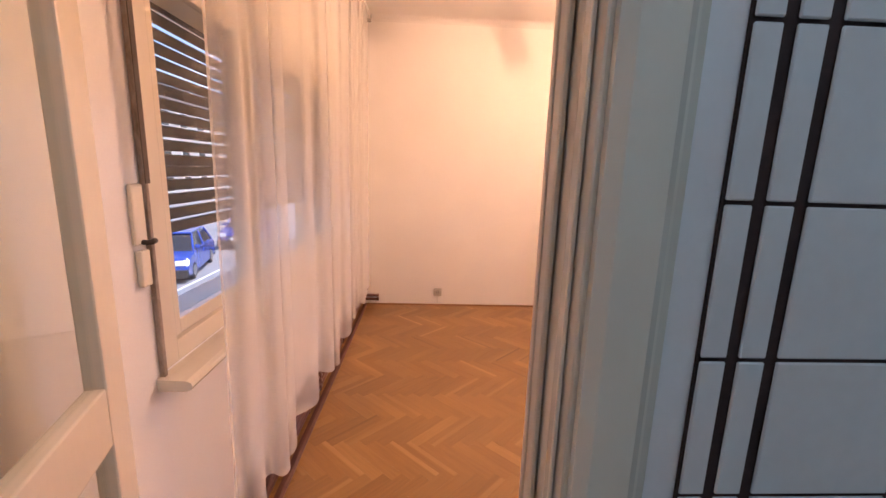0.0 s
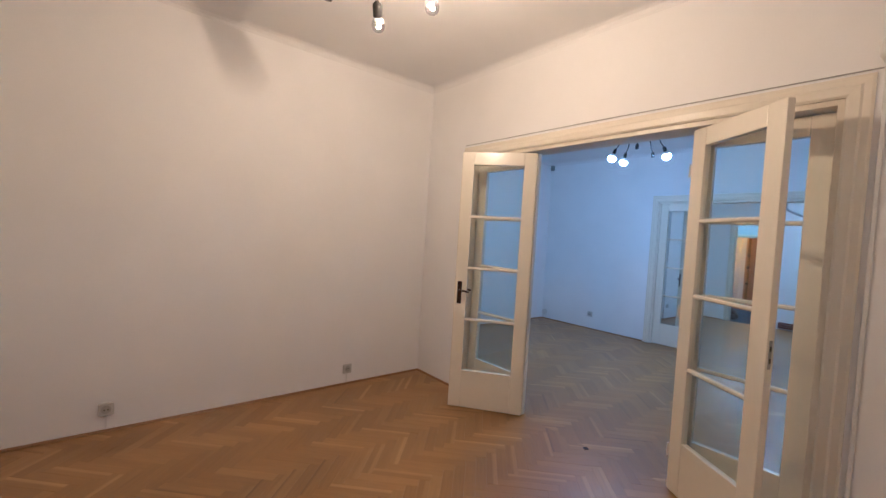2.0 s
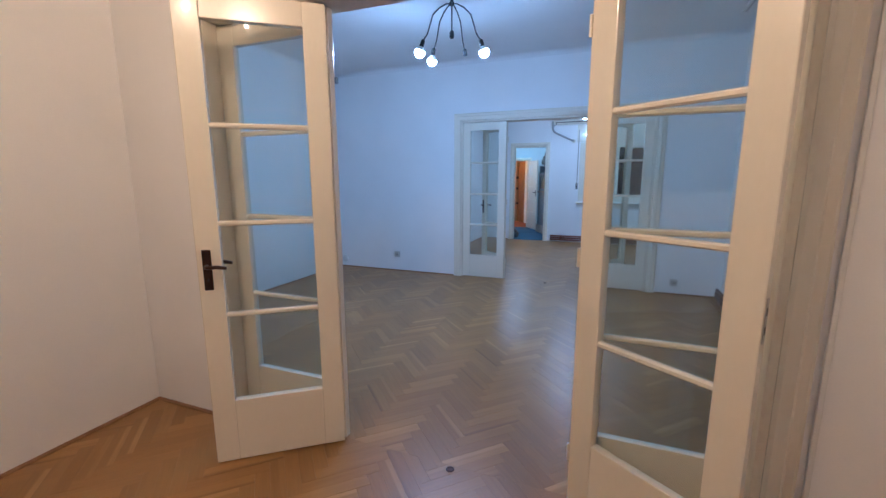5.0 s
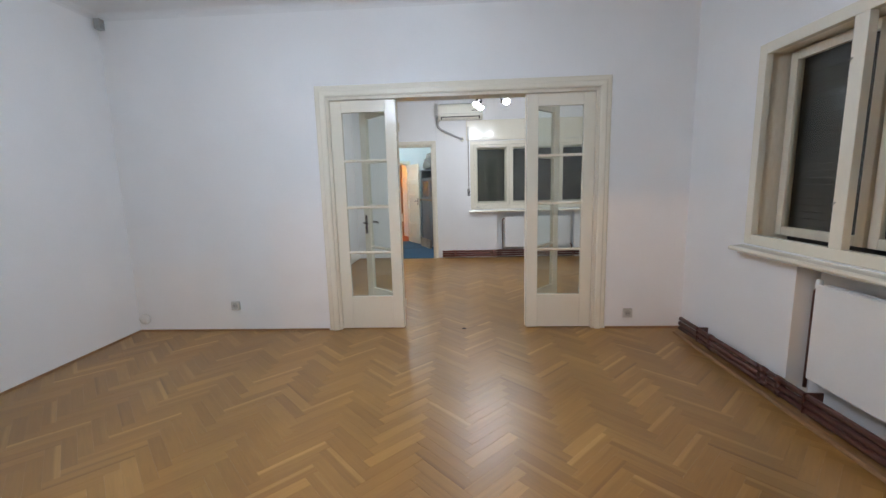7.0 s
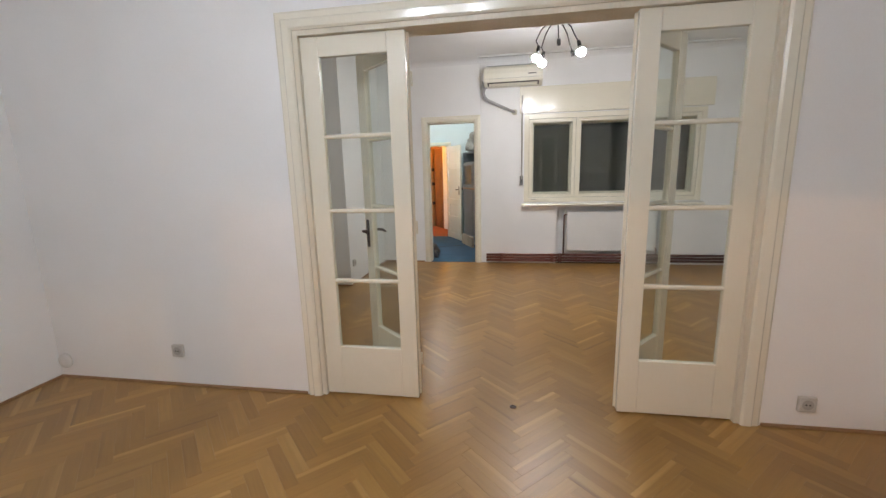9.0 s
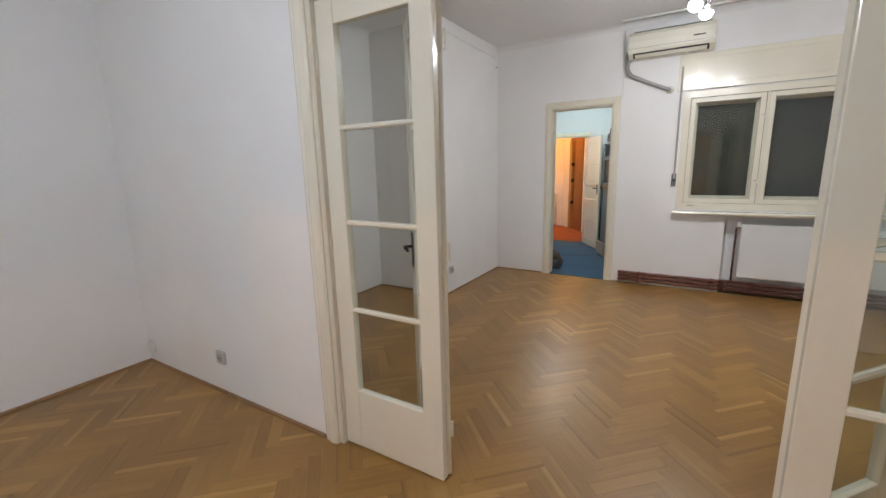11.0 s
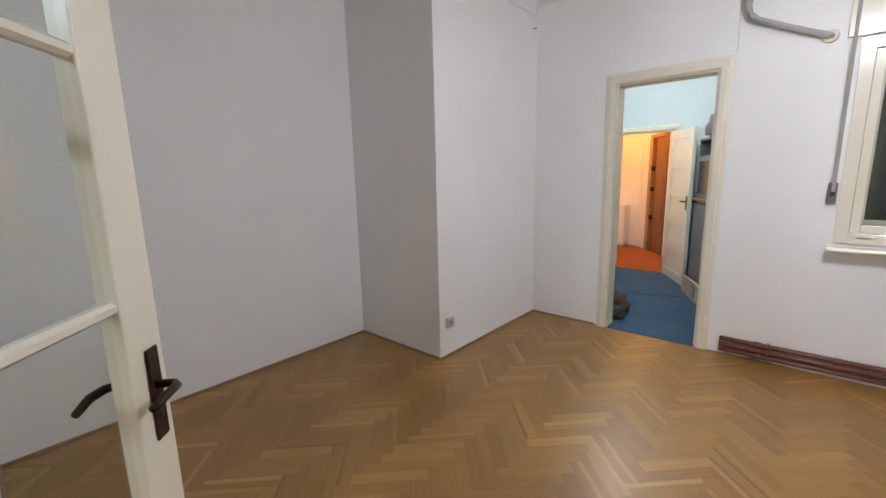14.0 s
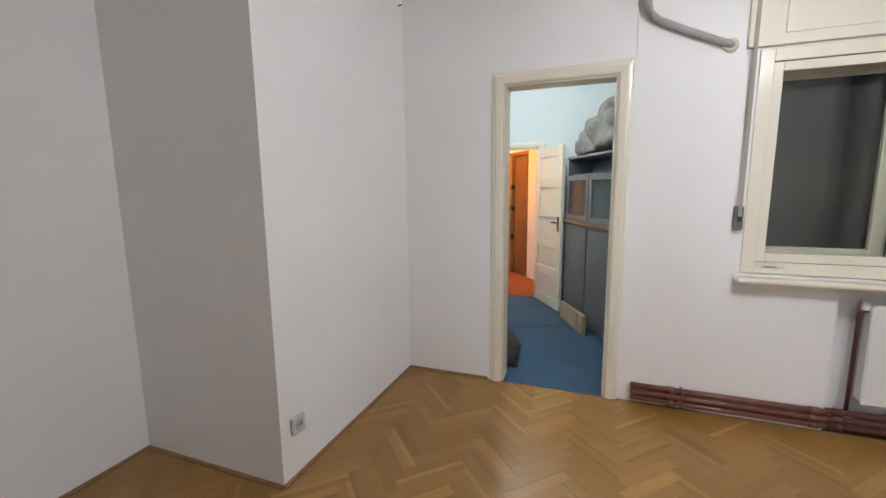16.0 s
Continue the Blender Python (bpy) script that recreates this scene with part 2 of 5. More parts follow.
RED_CARPET = surface("rust_red_carpet", (0.26, 0.065, 0.02), (0.37, 0.11, 0.035), 0.95, 4, 260, 0.6)
PALE_WOOD = surface("pale_varnished_wood", (0.34, 0.19, 0.08), (0.46, 0.28, 0.13), 0.4, 3, 50, 0.2, stretch=(6, 6, 0.7))
OAK_DOOR = surface("varnished_brown_wood", (0.17, 0.075, 0.024), (0.30, 0.14, 0.05), 0.4, 3, 50, 0.2, stretch=(6, 6, 0.7))
PALE_BLUE = surface("pale_blue_wall_paint", (0.60, 0.67, 0.68), (0.66, 0.73, 0.74), 0.7, 2.5, 140, 0.12)
GREY_CABINET = surface("blue_grey_cabinet_paint", (0.105, 0.118, 0.13), (0.16, 0.175, 0.19), 0.35, 3, 60, 0.1)
HEAP = surface("dusty_packing_film", (0.085, 0.08, 0.07), (0.19, 0.18, 0.16), 0.62, 9, 60, 0.8)
HOSE = surface("grey_pipe_wrapping", (0.33, 0.325, 0.32), (0.44, 0.43, 0.425), 0.5, 12, 60, 0.5)
CARDBOARD = surface("worn_cardboard", (0.36, 0.27, 0.20), (0.52, 0.42, 0.33), 0.8, 7, 80, 0.3)
BAG = surface("black_bag_cloth", (0.01, 0.011, 0.013), (0.04, 0.04, 0.045), 0.6, 20, 90, 0.5)
BAG_BROWN = surface("brown_bag_cloth", (0.05, 0.032, 0.022), (0.10, 0.07, 0.05), 0.7, 20, 90, 0.5)
TILE = surface("white_glazed_tile", (0.70, 0.72, 0.72), (0.78, 0.80, 0.80), 0.16, 5, 60, 0.05)
GROUT = surface("dark_tile_joint", (0.03, 0.014, 0.012), (0.06, 0.03, 0.026), 0.8, 20, 120, 0.3)
ASPHALT = surface("street_asphalt", (0.22, 0.22, 0.22), (0.30, 0.30, 0.295), 0.9, 0.6, 40, 0.3)
PAVING = surface("pavement_concrete", (0.28, 0.27, 0.26), (0.38, 0.37, 0.36), 0.9, 0.8, 40, 0.3)
CAR_PAINT = surface("blue_car_paint", (0.012, 0.05, 0.30), (0.02, 0.07, 0.38), 0.25, 2, 40, 0.02, coat=0.6)
RUBBER = surface("tyre_rubber", (0.015, 0.015, 0.015), (0.03, 0.03, 0.03), 0.8, 20, 120, 0.2)
CAR_GLASS = surface("tinted_car_glass", (0.02, 0.025, 0.03), (0.03, 0.035, 0.04), 0.08, 4, 40, 0.0)
FACADE = surface("grey_facade_render", (0.34, 0.33, 0.31), (0.46, 0.45, 0.42), 0.9, 0.5, 20, 0.3)
GLASS = glass_material("window_glass")
CLEAR_BULB = glass_material("clear_bulb_glass", (0.74, 0.74, 0.74))
NET = sheer_material("white_net_curtain", (0.9, 0.89, 0.87), 0.42)
# sheen is put into the colour: staves laid one way lighter, turned ones darker
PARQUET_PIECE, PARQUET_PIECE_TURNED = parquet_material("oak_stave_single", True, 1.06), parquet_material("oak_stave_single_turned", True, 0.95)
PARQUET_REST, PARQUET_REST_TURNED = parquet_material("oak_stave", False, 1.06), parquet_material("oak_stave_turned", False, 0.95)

# ---- mesh helpers ----


def mesh_of(name, bm, mat, smooth=False):
    me = bpy.data.meshes.new(name)
    bmesh.ops.recalc_face_normals(bm, faces=bm.faces)
    if smooth:
        for f in bm.faces:
            f.smooth = True
    bm.to_mesh(me)
    bm.free()
    me.materials.append(mat)
    return me


def part(name, bm, mat, parent=None, label="", smooth=False, m=None):
    """Links a bmesh as one mesh object, under a thing or a part where one is given."""
    ob = new(name, mesh_of(name, bm, mat, smooth))
    if parent is not None:
        ob.parent = parent
    if m is not None:
        ob.matrix_basis = m
    return tagged(ob, label)


def thing(name, m, label, category, group="", kind=""):
    ob = new(name)
    ob.empty_display_size = 0.05
    ob.matrix_basis = m
    return tagged(ob, label, category, group, kind)


def box(x0, x1, y0, y1, z0, z1, bevel=0.0, segments=2, bm=None):
    b = bmesh.new()
    vs = [b.verts.new((x, y, z)) for x in (x0, x1) for y in (y0, y1) for z in (z0, z1)]
    for q in ((0, 1, 3, 2), (4, 6, 7, 5), (0, 4, 5, 1), (2, 3, 7, 6), (0, 2, 6, 4), (1, 5, 7, 3)):
        b.faces.new([vs[i] for i in q])
    bmesh.ops.recalc_face_normals(b, faces=b.faces)
    if bevel:
        bmesh.ops.bevel(b, geom=b.edges[:], offset=bevel, segments=segments, affect="EDGES", profile=0.5)
    if bm is None:
        return b
    return join(bm, b)


def join(bm, other):
    me = bpy.data.meshes.new("tmp")
    other.to_mesh(me)
    other.free()
    bm.from_mesh(me)
    bpy.data.meshes.remove(me)
    return bm


def tube(points, radius, sides=10, bm=None, caps=True):
    """A round bar along a polyline."""
    b = bm or bmesh.new()
    pts = [Vector(p) for p in points]
    rings = []
    ref = None
    for i, p in enumerate(pts):
        d = (pts[min(i + 1, len(pts) - 1)] - pts[max(i - 1, 0)]).normalized()
        if ref is None:
            ref = d.orthogonal().normalized()
        ref = (ref - d * ref.dot(d)).normalized()
        side = d.cross(ref)
        r = radius[i] if isinstance(radius, (list, tuple)) else radius
        rings.append([b.verts.new(p + (ref * math.cos(a) + side * math.sin(a)) * r) for a in (2 * math.pi * k / sides for k in range(sides))])
    for r0, r1 in zip(rings, rings[1:]):
        for k in range(sides):
            b.faces.new((r0[k], r0[(k + 1) % sides], r1[(k + 1) % sides], r1[k]))
    if caps:
        b.faces.new(rings[0])
        b.faces.new(rings[-1])
    return b


def lathe(profile, sides=16, bm=None, m=None):
    """A turned shape: (radius, height) pairs round the z axis."""
    b = bmesh.new()
    rings = []
    for r, z in profile:
        rings.append([b.verts.new((r * math.cos(2 * math.pi * k / sides), r * math.sin(2 * math.pi * k / sides), z)) for k in range(sides)] if r > 1e-5 else [b.verts.new((0, 0, z))])
    for r0, r1 in zip(rings, rings[1:]):
        for k in range(sides):
            k2 = (k + 1) % sides
            if len(r0) == 1:
                b.faces.new((r0[0], r1[k2], r1[k]))
            elif len(r1) == 1:
                b.faces.new((r0[k], r0[k2], r1[0]))
            else:
                b.faces.new((r0[k], r0[k2], r1[k2], r1[k]))
    for r in (rings[0], rings[-1]):
        if len(r) > 2:
            b.faces.new(r)
    if m is not None:
        b.transform(m)
    return join(bm, b) if bm is not None else b


def extrude_profile(profile, length, bm=None, m=None):
    """A closed (a, b) outline in the yz plane, run along x for a length."""
    b = bmesh.new()
    r0 = [b.verts.new((0, y, z)) for y, z in profile]
    r1 = [b.verts.new((length, y, z)) for y, z in profile]
    n = len(profile)
    for k in range(n):
        b.faces.new((r0[k], r0[(k + 1) % n], r1[(k + 1) % n], r1[k]))
    b.faces.new(r0)
    b.faces.new(r1)
    if m is not None:
        b.transform(m)
    return join(bm, b) if bm is not None else b


def wall(name, axis, d0, d1, u0, u1, z0, z1, openings, mat, label):
    """A wall across 'axis' from d0 to d1, running u0..u1, with openings (u0, u1, z0, z1) cut right through."""
    us = sorted({u0, u1, *[o[0] for o in openings], *[o[1] for o in openings]})
    zs = sorted({z0, z1, *[o[2] for o in openings], *[o[3] for o in openings]})
    us, zs = [u for u in us if u0 <= u <= u1], [z for z in zs if z0 <= z <= z1]
    b = bmesh.new()
    cache = {}

    def v(d, u, z):
        if (d, u, z) not in cache:
            cache[(d, u, z)] = b.verts.new((d, u, z) if axis == "x" else (u, d, z))
        return cache[(d, u, z)]

    def solid(i, j):
        if not (0 <= i < len(us) - 1 and 0 <= j < len(zs) - 1):
            return False
        u, z = (us[i] + us[i + 1]) / 2, (zs[j] + zs[j + 1]) / 2
        return not any(o[0] < u < o[1] and o[2] < z < o[3] for o in openings)

    for i in range(len(us) - 1):
        for j in range(len(zs) - 1):
            if not solid(i, j):
                continue
            ua, ub, za, zb = us[i], us[i + 1], zs[j], zs[j + 1]
            for d in (d0, d1):
                b.faces.new((v(d, ua, za), v(d, ub, za), v(d, ub, zb), v(d, ua, zb)))
            if not solid(i - 1, j):
                b.faces.new((v(d0, ua, za), v(d1, ua, za), v(d1, ua, zb), v(d0, ua, zb)))
            if not solid(i + 1, j):
                b.faces.new((v(d0, ub, za), v(d1, ub, za), v(d1, ub, zb), v(d0, ub, zb)))
            if not solid(i, j - 1):
                b.faces.new((v(d0, ua, za), v(d1, ua, za), v(d1, ub, za), v(d0, ub, za)))
            if not solid(i, j + 1):
                b.faces.new((v(d0, ua, zb), v(d1, ua, zb), v(d1, ub, zb), v(d0, ub, zb)))
    return tagged(part(name, b, mat), label, "wall", kind="structure")


def slab(name, x0, x1, y0, y1, z0, z1, mat, label, category):
    return tagged(part(name, box(x0, x1, y0, y1, z0, z1), mat), label, category, kind="structure")

# ---- plan ----
XA0, XA1, YA0, YA1 = -1.48, 2.70, -2.87, 0.835       # first room
YB0, YB1, XB0, XB1 = 1.03, 4.94, -2.86, 2.66        # middle room
YC0, YC1, XC0, XC1 = 5.12, 9.04, -2.55, 3.65         # last room
HA, HB, HC = 3.15, 3.10, 3.06                        # ceiling heights
AB_OPEN, BC_OPEN = (-0.80, 1.87, 2.33), (-0.735, 1.825, 2.29)
D_OPEN = (-0.80, -0.045, 2.20)                       # door to the hall
KITCHEN_DOOR = (-2.71, -1.908, 2.12)
XK = 2.85                                            # kitchen face of that wall
WIN_A, WIN_B, WIN_C = 2.0, 4.12, 0.69               # where each window begins
WIN_W, SILL_Z, WIN_TOP = 2.49, 0.93, 2.25


def window_hole(start, sign, top=WIN_TOP):
    a, b = start + sign * 0.02, start + sign * (WIN_W - 0.02)
    return (min(a, b), max(a, b), 0.95, top - 0.02)


def niche_hole(start, sign):
    a, b = start + sign * 0.50, start + sign * 2.0
    return (min(a, b), max(a, b), -0.1, 0.875)


wall("wall_south_room_a", "y", -3.02, YA0, XA0 - 0.2, XA1, -0.05, HA, [window_hole(WIN_A, -1)], PLASTER, "white painted plaster wall with a wide window")
wall("wall_south_room_a_outer", "y", -3.22, -3.02, XA0 - 0.2, 4.6, -2.4, HA, [window_hole(WIN_A, -1)], FACADE, "outer face of the street wall")
wall("wall_west_room_a", "x", XA0 - 0.2, XA0, YA0, YA1, -0.05, HA, [], PLASTER, "plain white painted plaster wall")
wall("wall_east_room_a", "x", XA1, XK, YA0, YB0, -0.05, HA, [(KITCHEN_DOOR[0], KITCHEN_DOOR[1], -0.1, KITCHEN_DOOR[2])], PLASTER, "white plaster wall with a narrow doorway")
wall("wall_between_a_and_b", "y", YA1, YB0, XB0, XA1, -0.05, HA, [(AB_OPEN[0], AB_OPEN[1], -0.1, AB_OPEN[2])], PLASTER, "white partition wall with a wide glazed doorway")
WEST_DOOR = (1.06, 1.88, 2.12)
wall("wall_west_room_b", "x", XB0 - 0.2, XB0, YA1, YC0, -0.05, HB, [(WEST_DOOR[0], WEST_DOOR[1], -0.1, WEST_DOOR[2])], PLASTER, "white plaster wall with a side doorway")
wall("wall_east_room_b", "x", XB1, XB1 + 0.15, YB0, YB1, -0.05, HB, [window_hole(WIN_B, -1, 2.34), niche_hole(WIN_B, -1)], PLASTER, "white plaster wall with window and radiator niche")
wall("wall_east_room_b_outer", "x", XB1 + 0.15, XB1 + 0.35, YB0, YC0, -2.4, HB, [window_hole(WIN_B, -1, 2.34)], PLASTER, "outer half of the window wall")
wall("wall_between_b_and_c", "y", YB1, YC0, XB0, XC1 + 0.2, -0.05, HB, [(BC_OPEN[0], BC_OPEN[1], -0.1, BC_OPEN[2])], PLASTER, "white partition wall with a wide glazed doorway")
wall("wall_west_room_c", "x", XC0 - 0.2, XC0, YC0, 9.24, -0.05, HC, [], PLASTER, "plain white painted plaster wall")
wall("wall_east_room_c", "x", XC1, XC1 + 0.2, YC0, 9.39, -0.05, HC, [], PLASTER, "plain white painted plaster wall")
wall("wall_north_room_c", "y", YC1, 9.19, XC0, XC1, -0.05, HC, [(D_OPEN[0], D_OPEN[1], -0.1, D_OPEN[2]), window_hole(WIN_C, 1), niche_hole(WIN_C, 1)], PLASTER, "white plaster wall with a door and a window")
wall("wall_north_room_c_outer", "y", 9.19, 9.39, 0.35, XC1, -2.4, HC, [window_hole(WIN_C, 1)], PLASTER, "outer half of the window wall")
slab("wall_chimney_breast", XC0, -1.567, 7.535, YC1, -0.05, HC, PLASTER, "white boxed-out chimney breast in the corner", "wall")


def ceiling(name, x0, x1, y0, y1, z, label):
    """A flat ceiling with a small hollow cove along its four walls."""
    b = box(x0 - 0.15, x1 + 0.15, y0 - 0.1, y1 + 0.1, z, z + 0.12)
    r = 0.06
    arc = [(r - r * math.sin(radians(a)), -(r - r * math.cos(radians(a)))) for a in (0, 22, 45, 68, 90)]
    prof = [(p, q) for p, q in arc] + [(-0.02, -r), (-0.02, 0.02), (r, 0.02)]
    extrude_profile(prof, x1 - x0, b, Matrix.Translation((x0, y0, z)))
    extrude_profile(prof, x1 - x0, b, Matrix.Translation((x1, y1, z)) @ Matrix.Rotation(math.pi, 4, "Z"))
    extrude_profile(prof, y1 - y0, b, Matrix.Translation((x0, y1, z)) @ Matrix.Rotation(-math.pi / 2, 4, "Z"))
    extrude_profile(prof, y1 - y0, b, Matrix.Translation((x1, y0, z)) @ Matrix.Rotation(math.pi / 2, 4, "Z"))
    return tagged(part(name, b, CEILING), label, "ceiling", kind="structure")


ceiling("ceiling_room_a", XA0, XA1, YA0, YA1, HA, "plain white plaster ceiling with a small cove")
ceiling("ceiling_room_b", XB0, XB1, YB0, YB1, HB, "plain white plaster ceiling with a small cove")
ceiling("ceiling_room_c", XC0, XC1, YC0, YC1, HC, "plain white plaster ceiling with a small cove")
slab("floor_base", XB0 - 0.1, XC1 + 0.1, -3.0, 9.2, -0.2, -0.0125, SUBFLOOR, "dark bedding under the parquet", "floor")


def bead(name, pts):
    """A thin wooden strip along the foot of a wall; pts in order, the room to the left of the run."""
    b = bmesh.new()
    for p, q in zip(pts, pts[1:]):
        p, q = Vector((*p, 0)), Vector((*q, 0))
        d = q - p
        prof = [(0, 0.0005), (0.016, 0.0005), (0.015, 0.008), (0.010, 0.014), (0, 0.017)]
        extrude_profile(prof, d.length, b, Matrix.Translation(p) @ Matrix.Rotation(math.atan2(d.y, d.x), 4, "Z"))
    return tagged(part(name, b, BEAD_WOOD), "thin varnished wooden bead along the wall foot", "baseboard", kind="structure")


bead("baseboard_a_north_east", [(XA1, YA1), (1.974, YA1)])
bead("baseboard_a_north_west", [(-0.902, YA1), (XA0, YA1), (XA0, YA0)])
bead("baseboard_b_north_east", [(XB1, YB1), (1.93, YB1)])
bead("baseboard_b_west", [(-0.84, YB1), (XB0, YB1), (XB0, 1.98)])
bead("baseboard_c_west", [(-0.90, YC1), (-1.567, YC1), (-1.567, 7.535), (XC0, 7.535), (XC0, YC0), (-0.84, YC0)])
bead("baseboard_c_south_east", [(1.93, YC0), (XC1, YC0), (XC1, YC1)])

# ---- door frames ----


def architrave_bars(b, x0, x1, z1, width, y, sign):
    """Moulded casing round an opening on the wall face at y; sign: the way out of the wall."""
    prof = [(0, 0), (0, 0.012), (0.012, 0.022), (0.05, 0.026), (0.06, 0.018), (width - 0.012, 0.016), (width, 0.008), (width, 0)]

    def ring(x, z, ix, iz):
        return [b.verts.new((x + ix * a, y + sign * d, z + iz * a)) for a, d in prof]
    left0, left1 = ring(x0, 0.001, -1, 0), ring(x0, z1, -1, 1)
    right1, right0 = ring(x1, z1, 1, 1), ring(x1, 0.001, 1, 0)
    for r0, r1 in ((left0, left1), (left1, right1), (right1, right0)):
        for k in range(len(prof)):
            k2 = (k + 1) % len(prof)
            b.faces.new((r0[k], r0[k2], r1[k2], r1[k]))
    b.faces.new(left0)
    b.faces.new(right0)


def door_frame(name, opening, y0, y1, width, label, lining=0.035, m=None):
    x0, x1, z1 = opening
    fr = thing(name, m or Matrix(), label, "door frame", kind="structure")
    for n, bx in (("jamb", (x0, x0 + lining, y0 - 0.002, y1 + 0.002, 0.001, z1)), ("jamb", (x1 - lining, x1, y0 - 0.002, y1 + 0.002, 0.001, z1)),
                  ("head", (x0 + lining, x1 - lining, y0 - 0.002, y1 + 0.002, z1 - lining, z1))):
        part(n, box(*bx, bevel=0.002, segments=1), CREAM_WORN, fr)
    for y, s in ((y0, -1), (y1, 1)):
        b = bmesh.new()
        architrave_bars(b, x0 + 0.006, x1 - 0.006, z1 - 0.006, width, y, s)
        part("architrave", b, CREAM, fr)
    return fr


door_frame("door_frame_1", AB_OPEN, YA1, YB0, 0.10, "cream gloss-painted moulded frame of a wide doorway")
door_frame("door_frame_2", BC_OPEN, YB1, YC0, 0.10, "cream gloss-painted moulded frame of a wide doorway")
door_frame("door_frame_3", D_OPEN, YC1, 9.19, 0.085, "cream gloss-painted frame of the hall door", lining=0.02)
door_frame("door_frame_4", (-KITCHEN_DOOR[1], -KITCHEN_DOOR[0], KITCHEN_DOOR[2]), XA1, XK, 0.076, "worn cream painted frame of the kitchen door", lining=0.012,
           m=Matrix(((0, 1, 0, 0), (-1, 0, 0, 0), (0, 0, 1, 0), (0, 0, 0, 1))))
door_frame("door_frame_5", (-WEST_DOOR[1], -WEST_DOOR[0], WEST_DOOR[2]), XB0 - 0.2, XB0, 0.08, "cream painted frame of a side door", lining=0.02,
           m=Matrix(((0, 1, 0, 0), (-1, 0, 0, 0), (0, 0, 1, 0), (0, 0, 0, 1))))

for s in (1, -1):
    y = KITCHEN_DOOR[1] - 0.013 if s > 0 else KITCHEN_DOOR[0] + 0.013
    stop = thing("door_stop", pose(0, y, 0.002), "worn cream painted stop moulding inside the kitchen doorway", "trim", kind="structure")
    a, c = (-0.008, 0.0) if s > 0 else (0.0, 0.008)
    part("stop_bead", box(XA1 + 0.045, XA1 + 0.075, a, c, 0, 2.09, bevel=0.005), CREAM_WORN, stop)
    part("edge_bead", box(XA1 + 0.012, XA1 + 0.028, a * 0.5, c * 0.5, 0, 2.09, bevel=0.003), CREAM_WORN, stop)
    part("edge_bead", box(XA1 + 0.112, XA1 + 0.132, a * 0.6, c * 0.6, 0, 2.09, bevel=0.004), CREAM, stop)

# ---- door leaves ----


def lever_handle(parent, x, z, side, toward, mat=BRONZE, plate=0.2):
    """A long plate with a lever on one face of a leaf. side: which face; toward: the way the lever points."""
    y = side * 0.0205
    b = box(x - 0.02, x + 0.02, min(y, y + side * 0.006), max(y, y + side * 0.006), z - plate / 2, z + plate / 2, bevel=0.004)
    pl = part("handle_plate", b, mat, parent, "dark bronze handle plate")
    pts = [(x, y + side * 0.005, z + 0.02), (x, y + side * 0.04, z + 0.02), (x + toward * 0.012, y + side * 0.05, z + 0.02), (x + toward * 0.05, y + side * 0.052, z + 0.021), (x + toward * 0.092, y + side * 0.047, z + 0.013)]
    part("lever", tube(pts, [0.009, 0.009, 0.0095, 0.0095, 0.008], 8), mat, pl, smooth=True)
    b = lathe([(0, 0), (0.006, 0), (0.006, 0.003), (0, 0.003)], 8, m=Matrix.Translation((x, y + side * 0.006, z - 0.05)) @ Matrix.Rotation(-side * math.pi / 2, 4, "X"))
    part("keyhole", b, BLACK, pl)


def glazed_leaf(w, h, m, label, handle="", group="glazed door leaves", hinge_pins=True, lock=False):
    """Four panes over a plain bottom panel. Hinge side at x = 0, thickness round y = 0."""
    leaf = thing("glazed_door_leaf", m, label, "door", group)
    t, st, top, bot = 0.02, 0.108, 0.112, 0.335
    bev = 0.004
    part("stile", box(0, st, -t, t, 0, h, bevel=bev), CREAM, leaf)
    part("stile", box(w - st, w, -t, t, 0, h, bevel=bev), CREAM, leaf)
    part("top_rail", box(st, w - st, -t + 0.001, t - 0.001, h - top, h - 0.001, bevel=bev), CREAM, leaf)
    part("bottom_rail", box(st, w - st, -t + 0.001, t - 0.001, 0.001, bot, bevel=bev), CREAM, leaf)
    pitch = (h - top - bot) / 4
    for k in range(4):
        z0 = bot + k * pitch
        if k:
            b = extrude_profile([(-0.016, -0.006), (-0.007, -0.013), (0.007, -0.013), (0.016, -0.006), (0.016, 0.006), (0.007, 0.013), (-0.007, 0.013), (-0.016, 0.006)], w - 2 * st, m=Matrix.Translation((st, 0, z0)))
            part("glazing_bar", b, CREAM, leaf)
        lo, hi = z0 + (0.012 if k else -0.004), z0 + pitch - (0.012 if k < 3 else -0.004)
        part("pane", box(st - 0.004, w - st + 0.004, -0.0015, 0.0015, lo, hi), GLASS, leaf, "clear glass pane")
    if hinge_pins:
        for z in (0.25, h / 2, h - 0.25):
            part("hinge", tube([(0.0, -t - 0.006, z - 0.04), (0.0, -t - 0.006, z + 0.04)], 0.007, 8), CREAM_WORN, leaf)
    if handle:
        lever_handle(leaf, w - 0.045, 1.03, 1, -1)
        lever_handle(leaf, w - 0.045, 1.03, -1, -1)
    elif lock:
        bolt = part("bolt_plate", box(w - 0.0005, w + 0.002, -0.008, 0.008, 0.98, 1.12, bevel=0.001, segments=1), STEEL, leaf, "steel lock plate on the edge")
        for z in (1.02, 1.08):
            part("bolt_slot", box(w + 0.002, w + 0.003, -0.004, 0.004, z - 0.012, z + 0.012), BLACK, bolt)
    return leaf


